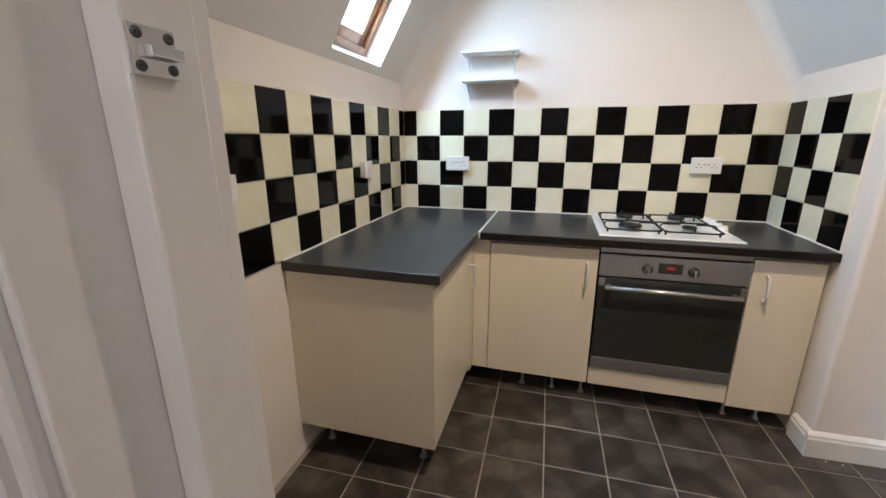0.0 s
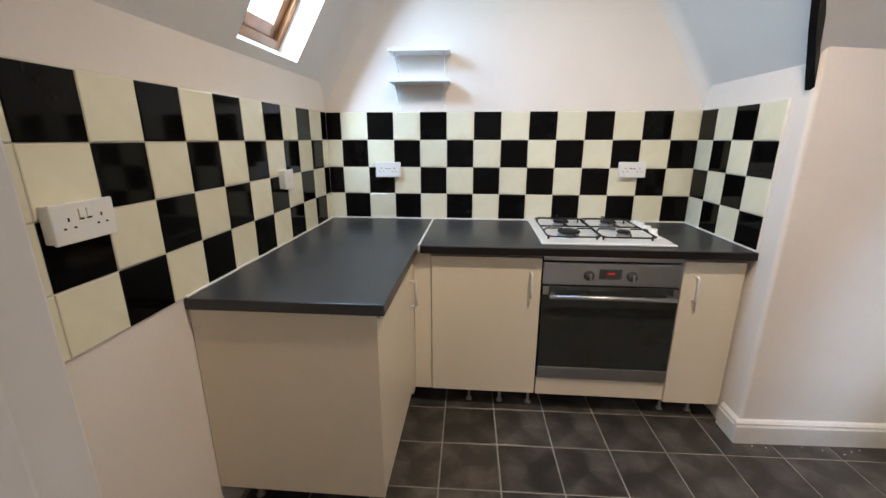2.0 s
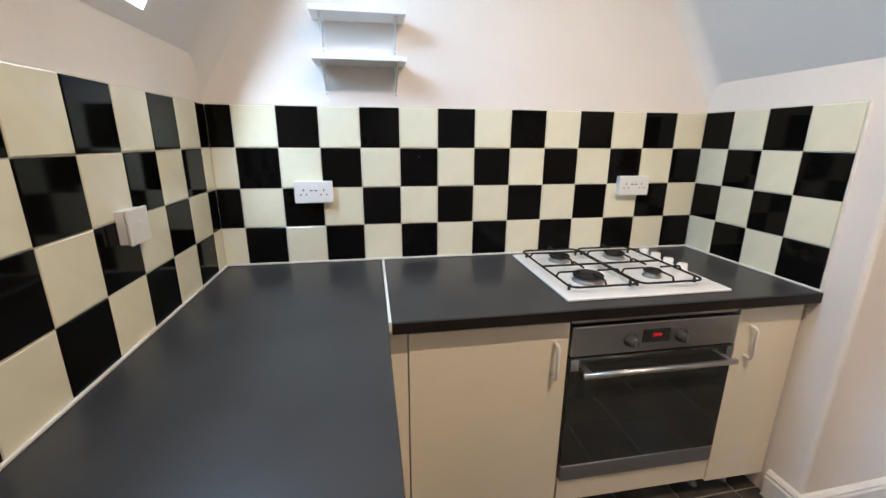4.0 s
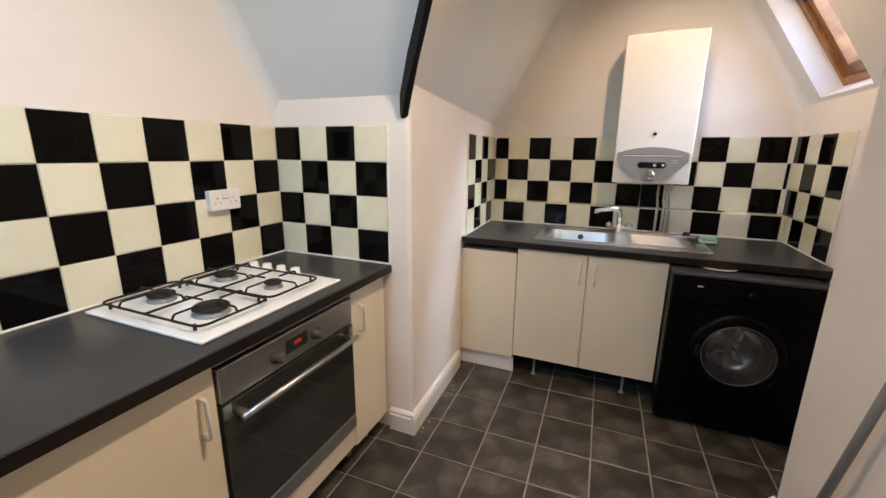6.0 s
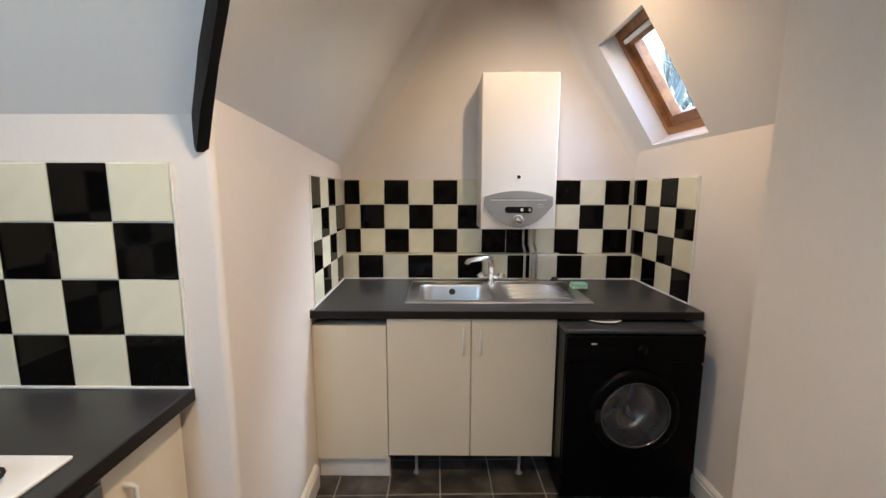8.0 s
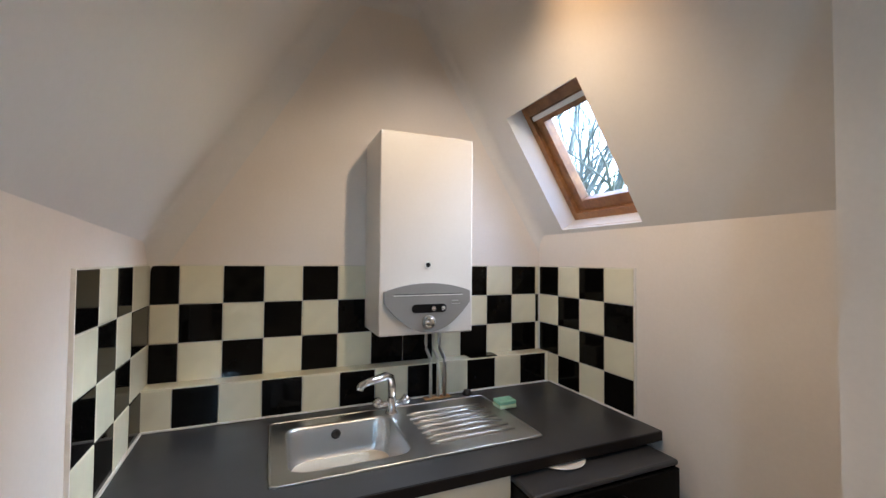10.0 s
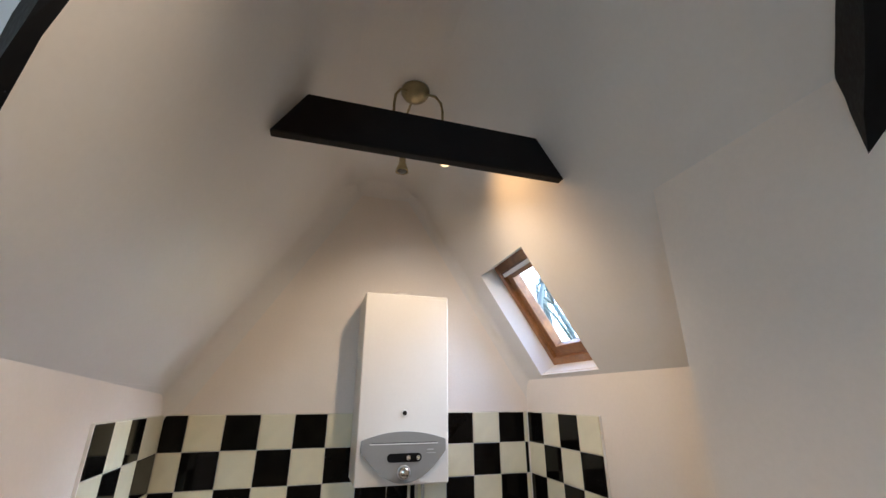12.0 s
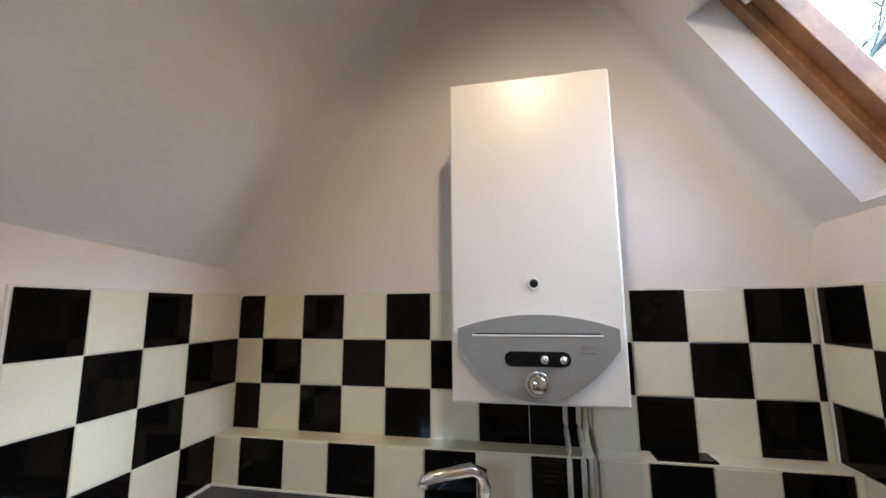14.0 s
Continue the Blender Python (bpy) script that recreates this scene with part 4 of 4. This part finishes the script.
# washing machine
wx0, wy0, wy1, wh = 2.712, -2.480, -1.872, 0.822
wm = thing("washing_machine", (3.0, -2.17, 0), "black front-loading washing machine under the worktop", "washing machine")
part("body", boxes((wx0 + 0.0125, 3.27, wy0, wy0 + 0.02, 0.022, wh - 0.02, 0.006), (wx0 + 0.0125, 3.27, wy1 - 0.02, wy1, 0.022, wh - 0.02, 0.006), (3.25, 3.27, wy0 + 0.021, wy1 - 0.021, 0.022, wh - 0.02), (wx0 + 0.0125, 3.249, wy0 + 0.021, wy1 - 0.021, 0.022, 0.05)), WASH, wm)
part("top_plate", boxes((wx0 + 0.004, 3.28, wy0 - 0.002, wy1 + 0.002, wh - 0.02, wh, 0.008)), WORKTOP, wm)
fy0, fy1, fz0, fz1 = wy0 + 0.004, wy1 - 0.004, 0.10, wh - 0.15
bm = bmesh.new()
rim, rect = [], []
for k in range(48):
    c, d = math.cos(2 * math.pi * k / 48), math.sin(2 * math.pi * k / 48)
    reach = min((fy1 + 2.185 if c > 0 else -2.185 - fy0) / max(abs(c), 1e-6), (fz1 - 0.44 if d > 0 else 0.44 - fz0) / max(abs(d), 1e-6))
    rim.append((-2.185 + 0.150 * c, 0.44 + 0.150 * d))
    rect.append((-2.185 + reach * c, 0.44 + reach * d))
lay = [([bm.verts.new((x, y, z)) for y, z in rim], [bm.verts.new((x, y, z)) for y, z in rect]) for x in (wx0, wx0 + 0.012)]
for k in range(48):
    m = (k + 1) % 48
    for a, b in lay:
        bm.faces.new((a[k], a[m], b[m], b[k]))
    for e in (0, 1):
        bm.faces.new((lay[0][e][k], lay[0][e][m], lay[1][e][m], lay[1][e][k]))
bmesh.ops.recalc_face_normals(bm, faces=bm.faces)
front = part("front_panel", bm, WASH, wm)
part("control_panel", boxes((wx0 - 0.004, wx0 + 0.012, wy0 + 0.003, wy1 - 0.003, wh - 0.147, wh - 0.024, 0.006)), WASH, wm, "black control panel")
part("badge_bar", boxes((wx0 - 0.0055, wx0 - 0.004, wy1 - 0.132, wy1 - 0.108, wh - 0.062, wh - 0.056, 0)), WHITE_P, wm, "small pale badge bar")
part("drawer", boxes((wx0 - 0.0055, wx0 - 0.003, wy1 - 0.20, wy1 - 0.03, wh - 0.13, wh - 0.072, 0.001)), WASH, wm, "black detergent drawer front")
part("selector", lathe(bmesh.new(), [(0.026, 0.0), (0.022, -0.016), (0.001, -0.017)], (wx0 - 0.004, -2.20, wh - 0.085), Matrix(((0, 0, 1), (0, 1, 0), (-1, 0, 0))), 24), WASH, wm)
part("kick_panel", boxes((wx0 + 0.003, wx0 + 0.013, wy0 + 0.006, wy1 - 0.006, 0.022, 0.096, 0.003)), WASH, wm)
AX = Matrix(((0, 0, 1), (0, 1, 0), (-1, 0, 0)))
dc = (wx0, -2.185, 0.440)
wdoor = part("porthole_ring", uncapped(lathe(bmesh.new(), [(0.205, 0.0), (0.203, -0.012), (0.188, -0.022), (0.156, -0.026), (0.150, -0.020), (0.148, 0.0)], dc, AX, 48)), WASH, wm, "black porthole door ring")
part("porthole_trim", uncapped(lathe(bmesh.new(), [(0.154, -0.0265), (0.152, -0.029), (0.148, -0.028), (0.146, -0.02)], dc, AX, 48)), SMOKE, wdoor, "dark grey trim ring")
part("drum_bowl", uncapped(lathe(bmesh.new(), [(0.1475, -0.018), (0.146, 0.03), (0.138, 0.07), (0.112, 0.105), (0.060, 0.122), (0.004, 0.126)], dc, AX, 40)), DRUM, wdoor, "dull steel drum behind the glass")
part("porthole_glass", uncapped(lathe(bmesh.new(), [(0.147, -0.022), (0.140, -0.030), (0.112, -0.037), (0.065, -0.042), (0.002, -0.044)], dc, AX, 48)), DARK_G, wdoor, "smoky convex glass")
# pale streaks in the drum, modelled in place of highlights on glass and steel
base = Vector(dc) + Vector((0.085, 0, 0))
for q, r0, r1, w in ((1.9, 0.030, 0.100, 0.012), (4.1, 0.020, 0.095, 0.014), (5.6, 0.040, 0.105, 0.010)):
    u, side = Vector((0, math.cos(q), math.sin(q))), Vector((0, -math.sin(q), math.cos(q)))
    part("drum_glint", tube(bmesh.new(), [base + u * r0, base + u * (r0 * 0.6 + r1 * 0.4) + side * 0.012, base + u * r1], [w * 0.5, w, w * 0.4], 10), GLINT, wdoor, "pale steel streak shaped as a highlight behind the glass")
part("door_catch", boxes((wx0 - 0.031, wx0 - 0.024, -2.03, -2.005, 0.41, 0.47, 0.004)), BLACK_P, wdoor)
for y in (wy0 + 0.06, wy1 - 0.06):
    for x in (2.78, 3.2):
        part("foot", lathe(bmesh.new(), [(0.022, 0.0), (0.02, 0.012), (0.012, 0.014), (0.012, 0.024)], (x, y, 0), "Z", 14), RUBBER, wm)
tray = whole("saucer", lathe(bmesh.new(), [(0.045, 0.0), (0.07, 0.003), (0.095, 0.008), (0.093, 0.0095), (0.065, 0.005), (0.001, 0.004)], (2.883, -2.085, wh + 0.0005), "Z", 36), ENAMEL, (2.883, -2.085, wh), "shiny white metal lid lying on the washing machine", "lid")


# ---- wall sockets ----
def socket(name, at, u, n, wide, label, outlets=2):
    """A socket plate: at its middle, u along the wall, n out of it."""
    at, u, n = Vector(at), Vector(u), Vector(n)
    up = Vector((0, 0, 1))
    s = thing(name, at, label, "socket")

    def slab(nm, u0, u1, z0, z1, d0, d1, mat, parent, bev=0.0):
        bm = bmesh.new()
        box(bm, u0, u1, d0, d1, z0, z1, bev)
        for v in bm.verts:
            v.co = at + u * v.co.x + n * v.co.y + up * v.co.z
        bmesh.ops.recalc_face_normals(bm, faces=bm.faces)
        return part(nm, bm, mat, parent)

    slab("back_box", -wide / 2 + 0.003, wide / 2 - 0.003, -0.040, 0.040, 0.0002, 0.022, WHITE_P, s, 0.002)
    slab("plate", -wide / 2, wide / 2, -0.043, 0.043, 0.0225, 0.031, WHITE_P, s, 0.003)
    if outlets:
        for c in (-0.038, 0.038):
            slab("earth_hole", c - 0.002, c + 0.002, 0.004, 0.012, 0.0308, 0.0314, BLACK_P, s)
            slab("live_hole", c - 0.014, c - 0.008, -0.012, -0.008, 0.0308, 0.0314, BLACK_P, s)
            slab("neutral_hole", c + 0.008, c + 0.014, -0.012, -0.008, 0.0308, 0.0314, BLACK_P, s)
        for c in (-0.009, 0.009):
            slab("switch", c - 0.006, c + 0.006, 0.008, 0.028, 0.0309, 0.0345, WHITE_P, s, 0.001)
            # dark strip paints the shadow below the switch
            slab("switch_shadow", c - 0.006, c + 0.006, 0.004, 0.0075, 0.0308, 0.0313, SMOKE, s)
    else:
        slab("switch", -0.008, 0.008, -0.012, 0.012, 0.0309, 0.0345, WHITE_P, s, 0.001)
    return s


TT = 0.008      # tile thickness
socket("double_socket", (0.357, -TT, 1.168), (1, 0, 0), (0, -1, 0), 0.146, "white plastic double socket on the chequered tiles")
socket("double_socket", (1.745, -TT, 1.175), (1, 0, 0), (0, -1, 0), 0.146, "white plastic double socket above the hob")
socket("double_socket", (XW + TT, -1.603, 1.172), (0, 1, 0), (1, 0, 0), 0.146, "white plastic double socket near the doorway")
socket("fused_switch", (XW + TT, -0.612, 1.165), (0, 1, 0), (1, 0, 0), 0.086, "white plastic single fused switch on the chequered tiles", 0)

# shelf rack
rack = thing("wall_shelf", (0.557, 0, 1.50), "small white two-tier wall shelf on metal brackets", "shelf")
for z in (1.635, 1.785):
    part("shelf_board", boxes((0.395, 0.722, -0.135, -0.004, z, z + 0.016, 0.002)), WHITE_P, rack)
    for x in (0.428, 0.690):
        bm = boxes((x - 0.007, x + 0.007, -0.004, -0.0005, z - 0.13, z - 0.0005, 0.0005), (x - 0.007, x + 0.007, -0.115, -0.004, z - 0.004, z - 0.0005, 0.0005))
        tube(bm, arc((x, -0.105, z - 0.005), (x, -0.005, z - 0.085), (0, 0.012, -0.012), 6), 0.004, 6)
        part("bracket", bm, WHITE_P, rack, "white pressed-metal bracket")
        for dz in (0.035, 0.10):
            part("screw", lathe(bmesh.new(), [(0.004, 0.0), (0.003, -0.002), (0.001, -0.0022)], (x, -0.0042, z - dz), Matrix(((1, 0, 0), (0, 0, 1), (0, -1, 0))), 8), STEEL, rack)


# ---- crumbs of plaster by the skirting ----
rc = random.Random(21)
for k in range(8):
    x, y = rc.uniform(2.10, 2.75), YN - 0.022 - abs(rc.gauss(0.0, 0.03)) - 0.006
    r = rc.uniform(0.0015, 0.0045)
    bm = bmesh.new()
    bmesh.ops.create_icosphere(bm, subdivisions=1, radius=r)
    for v in bm.verts:
        v.co = Vector((v.co.x * rc.uniform(0.6, 1.3), v.co.y * rc.uniform(0.6, 1.3), v.co.z * 0.5)) + Vector((x, y, r * 0.5))
    whole("plaster_crumb", bm, PAINT, (x, y, 0), "tiny pale crumb of plaster on the floor by the skirting", "debris", "plaster crumbs")


# ---- outside: winter trees ----
def bare_tree(at, height, seed, label):
    rnd = random.Random(seed)
    at = Vector(at)
    tree = thing("bare_tree", at, label, "tree", "trees outside")
    bm, tw = bmesh.new(), bmesh.new()

    def grow(p, d, length, r, depth):
        pts, k = [p], 4
        for i in range(k):
            d = (d + Vector((rnd.uniform(-0.18, 0.18), rnd.uniform(-0.18, 0.18), rnd.uniform(-0.05, 0.12)))).normalized()
            pts.append(pts[-1] + d * length / k)
        tube(bm if depth < 3 else tw, pts, [r * (1 - 0.45 * i / k) for i in range(k + 1)], 7 if depth < 2 else 4)
        if depth < 5:
            for _ in range(3 if depth < 4 else 2):
                q = pts[rnd.randint(2, k)]
                nd = (d + Vector((rnd.uniform(-0.9, 0.9), rnd.uniform(-0.9, 0.9), rnd.uniform(-0.2, 0.7)))).normalized()
                grow(q, nd, length * rnd.uniform(0.58, 0.78), r * 0.5, depth + 1)

    grow(at, Vector((0, 0, 1)), height * 0.36, height * 0.026, 0)
    part("trunk", bm, BARK, tree)
    part("twigs", tw, BARK, tree)


TREE = "bare winter tree outside the roof window"
bare_tree((10.6, -7.2, -5.0), 15.0, 3, TREE)
bare_tree((13.5, -8.6, -5.0), 18.0, 11, TREE)
bare_tree((12.0, -11.0, -5.0), 18.0, 17, TREE)
# added tree, out of view, in front of the southern sky
bare_tree((1.2, -10.5, -5.0), 25.0, 8, TREE)
structure("ground", boxes((-150, 150, -150, 150, -5.2, -5.0)), material("lawn", (0.07, 0.09, 0.04), 0.95, vary=0.3, scale=0.5, grain=5, bump=0.3), "distant grassy ground below the attic", "ground")


# ---- tiles: pieces of the walls and the floor ----
TILE_MESH = {}


def tile_mesh(kind, w, h, depth, axis):
    """A glazed tile: w along the wall, h up, pillowed edge, standing out along its axis."""
    key = (kind, round(w, 3), round(h, 3), axis)
    if key not in TILE_MESH:
        bm = bmesh.new()
        b = 0.0022
        o = [(-w / 2, -h / 2), (w / 2, -h / 2), (w / 2, h / 2), (-w / 2, h / 2)]
        i = [(x - math.copysign(b, x), z - math.copysign(b, z)) for x, z in o]
        put = {"-y": lambda u, v, d: (u, -d, v), "+x": lambda u, v, d: (d, u, v), "-x": lambda u, v, d: (-d, -u, v), "+y": lambda u, v, d: (-u, d, v), "+z": lambda u, v, d: (u, v, d)}[axis]
        r0 = [bm.verts.new(put(u, v, 0.0004)) for u, v in o]
        r1 = [bm.verts.new(put(u, v, depth - 0.0015)) for u, v in o]
        r2 = [bm.verts.new(put(u, v, depth)) for u, v in i]
        for a, c in ((r0, r1), (r1, r2)):
            for k in range(4):
                bm.faces.new((a[k], a[(k + 1) % 4], c[(k + 1) % 4], c[k]))
        bm.faces.new(r2)
        bmesh.ops.recalc_face_normals(bm, faces=bm.faces)
        TILE_MESH[key] = mesh_of("tile", bm, {"b": BLACK_T, "c": CREAM_T, "f": FLOOR_T}[kind])
    return TILE_MESH[key]


ZT, TP = 1.491, 0.155
rnd = random.Random(12)


def tiled(wall, axis, edges, place, first_black, rows=(0, 1, 2, 3), turn=0.0, odd=None):
    """Lays the chequer: edges along the wall, place(u, z) on its face; first_black: whether the first tile of the top row is black."""
    for r in rows:
        z1 = ZT - TP * r
        z0 = max(z1 - TP, WT + 0.002)
        for k, (a, c) in enumerate(zip(edges, edges[1:])):
            black = ((k + r) % 2 == 0) == first_black
            if odd:
                black = odd(k, r, black)
            w, h = abs(c - a) - 0.003, z1 - z0 - 0.003
            if w < 0.008:
                continue
            ob = new("tile", tile_mesh("b" if black else "c", w, h, TT, axis))
            ob.location = place((a + c) / 2, (z0 + z1) / 2)
            ob.rotation_euler = (rnd.uniform(-0.004, 0.004), rnd.uniform(-0.004, 0.004), turn + rnd.uniform(-0.004, 0.004))
            ob.parent = wall


def bed(name, wall, a):
    part(name, boxes(a), GROUT, wall)


# grout beds behind the tiles
bed("grout", wall_north, (XW, XE, -0.0045, -0.0005, WT - 0.02, ZT + 0.003))
bed("grout", wall_west, (XW + 0.0005, XW + 0.0045, -1.842, -0.005, ZT - 4 * TP, ZT + 0.003))
bed("grout", wall_chimney, (XE - 0.0045, XE - 0.0005, -0.632, -0.005, WT - 0.02, ZT + 0.004))
bm = bmesh.new()
solid(bm, [(2.902, y_n(2.902) - 0.0045, WT - 0.02), (XS, y_n(XS) - 0.0045, WT - 0.02), (XS, y_n(XS) - 0.0045, ZT + 0.004), (2.902, y_n(2.902) - 0.0045, ZT + 0.004)], (0, 0.004, 0))
part("grout", bm, GROUT, wall_chimney)
bed("grout", wall_south, (2.950, XS, YS + 0.0005, YS + 0.0045, WT - 0.02, ZT + 0.004))
bed("grout", wall_east, (XS - 0.0045, XS - 0.0005, YS + 0.005, y_n(XS) - 0.005, 1.0, ZT + 0.004))
tiled(wall_north, "-y", [XW + 0.006] + [0.08 + TP * k for k in range(13)] + [XE - 0.006], lambda u, z: (u, -0.0005, z), True)
we = [-1.840] + [-1.681 + 0.159 * k for k in range(11)] + [-0.01]
tiled(wall_west, "+x", we, lambda u, z: (XW + 0.0005, u, z), False, odd=lambda k, r, b: b and k > 0)
tiled(wall_chimney, "-x", [-0.008] + [-0.155 * k for k in range(1, 4)] + [-0.628], lambda u, z: (XE - 0.0005, u, z), True)
tiled(wall_chimney, "-y", [2.907, 3.062, 3.217, 3.375, XS - 0.008], lambda u, z: (u, y_n(u) - 0.0005, z), True, turn=math.atan(0.032))
tiled(wall_south, "+y", [XS - 0.012, 3.440, 3.281, 3.120, 2.957], lambda u, z: (u, YS + 0.0005, z), True)
se = [y_n(XS) - 0.008] + [-0.799 - 0.1555 * k for k in range(12)] + [YS + 0.012]
tiled(wall_east, "-x", se, lambda u, z: (XS - 0.0005, u, z), True, rows=(0, 1, 2), odd=lambda k, r, b: b if k < 7 else not b)
# boxed-out bottom course behind the sink
ledge = part("boxing", boxes((3.524, XS - 0.0006, YS + 0.0047, y_n(3.524) - 0.0047, WT0 + 0.01, 1.024, 0.001)), GROUT, wall_east, "tiled pipe boxing along the wall")
tiled(wall_east, "-x", se, lambda u, z: (3.524, u, z), True, rows=(3,))
part("ledge_strip", boxes((3.518, XS - 0.009, YS + 0.006, y_n(3.518) - 0.006, 1.0242, 1.030, 0.001)), CREAM_T, wall_east, "cream ledge strip")
lt = new("tile", tile_mesh("b", 0.15, 0.07, TT, "+z"))
lt.location = (3.56, -2.14, 1.0285)
lt.rotation_euler = (0, 0, radians(90))
lt.parent = wall_east
# trims and sealant
part("tile_trim", boxes((2.897, 2.9015, y_n(2.9) - 0.011, y_n(2.9) - 0.0005, WT, ZT + 0.004, 0.001)), SEAL, wall_chimney, "white plastic tile trim")
part("tile_trim", boxes((XE - 0.011, XE - 0.0005, -0.637, -0.6325, WT, ZT + 0.004, 0.001)), SEAL, wall_chimney, "white plastic tile trim")
part("tile_trim", boxes((2.945, 2.9495, YS + 0.0005, YS + 0.011, WT, ZT + 0.004, 0.001)), SEAL, wall_south, "white plastic tile trim")
part("corner_bead", boxes((XS - 0.014, XS - 0.0095, YS + 0.005, YS + 0.012, 1.031, ZT, 0.001)), SEAL, wall_south, "white corner sealant")
whole("sealant_bead", boxes((XW + 0.009, XE - 0.009, -0.016, -0.009, WT + 0.0002, WT + 0.009, 0.003), (XW + 0.009, XW + 0.016, -1.325, -0.017, WT + 0.0002, WT + 0.009, 0.003), (XE - 0.016, XE - 0.009, -0.64, -0.017, WT + 0.0002, WT + 0.009, 0.003)), SEAL, (1.0, -0.012, WT), "white silicone sealant along the hob worktop", "sealant")
whole("sealant_bead", boxes((3.506, 3.5135, YS + 0.016, y_n(3.51) - 0.012, WT + 0.0002, WT + 0.009, 0.003), (2.95, 3.505, YS + 0.009, YS + 0.016, WT + 0.0002, WT + 0.009, 0.003)), SEAL, (3.51, -1.6, WT), "white silicone sealant along the sink worktop", "sealant")

bm = bmesh.new()
solid(bm, [(2.83, y_n(2.83) - 0.016, WT + 0.0002), (3.505, y_n(3.505) - 0.016, WT + 0.0002), (3.505, y_n(3.505) - 0.0085, WT + 0.0002), (2.83, y_n(2.83) - 0.0085, WT + 0.0002)], (0, 0, 0.008))
whole("sealant_bead", bm, SEAL, (3.1, y_n(3.1), WT), "white silicone sealant along the side of the sink worktop", "sealant")

# floor tiles, turned a little to the walls
FP, FA = 0.2495, radians(1.2)
me = tile_mesh("f", FP - 0.0065, FP - 0.0065, 0.005, "+z")
for i in range(-10, 7):
    for j in range(-7, 6):
        u, v = (i + 0.5) * FP, (j + 0.5) * FP
        x = 2.247 + u * math.cos(FA) - v * math.sin(FA)
        y = -1.083 + u * math.sin(FA) + v * math.cos(FA)
        if not (XW - 0.05 < x < XS + 0.05 and (YS - 0.1 if x > XC - 0.1 else YP2 + 0.10) < y < 0.02) or (x > XE + 0.13 and y > YN + 0.13):
            continue
        if y < YP - 0.05 and not (D0 < x < D1 or x > XC):
            continue
        ob = new("floor_tile", me)
        ob.location = (x, y, -0.005)
        ob.rotation_euler = (rnd.uniform(-0.002, 0.002), rnd.uniform(-0.002, 0.002), FA + rnd.choice((0, 1, 2, 3)) * math.pi / 2)
        ob.parent = floor
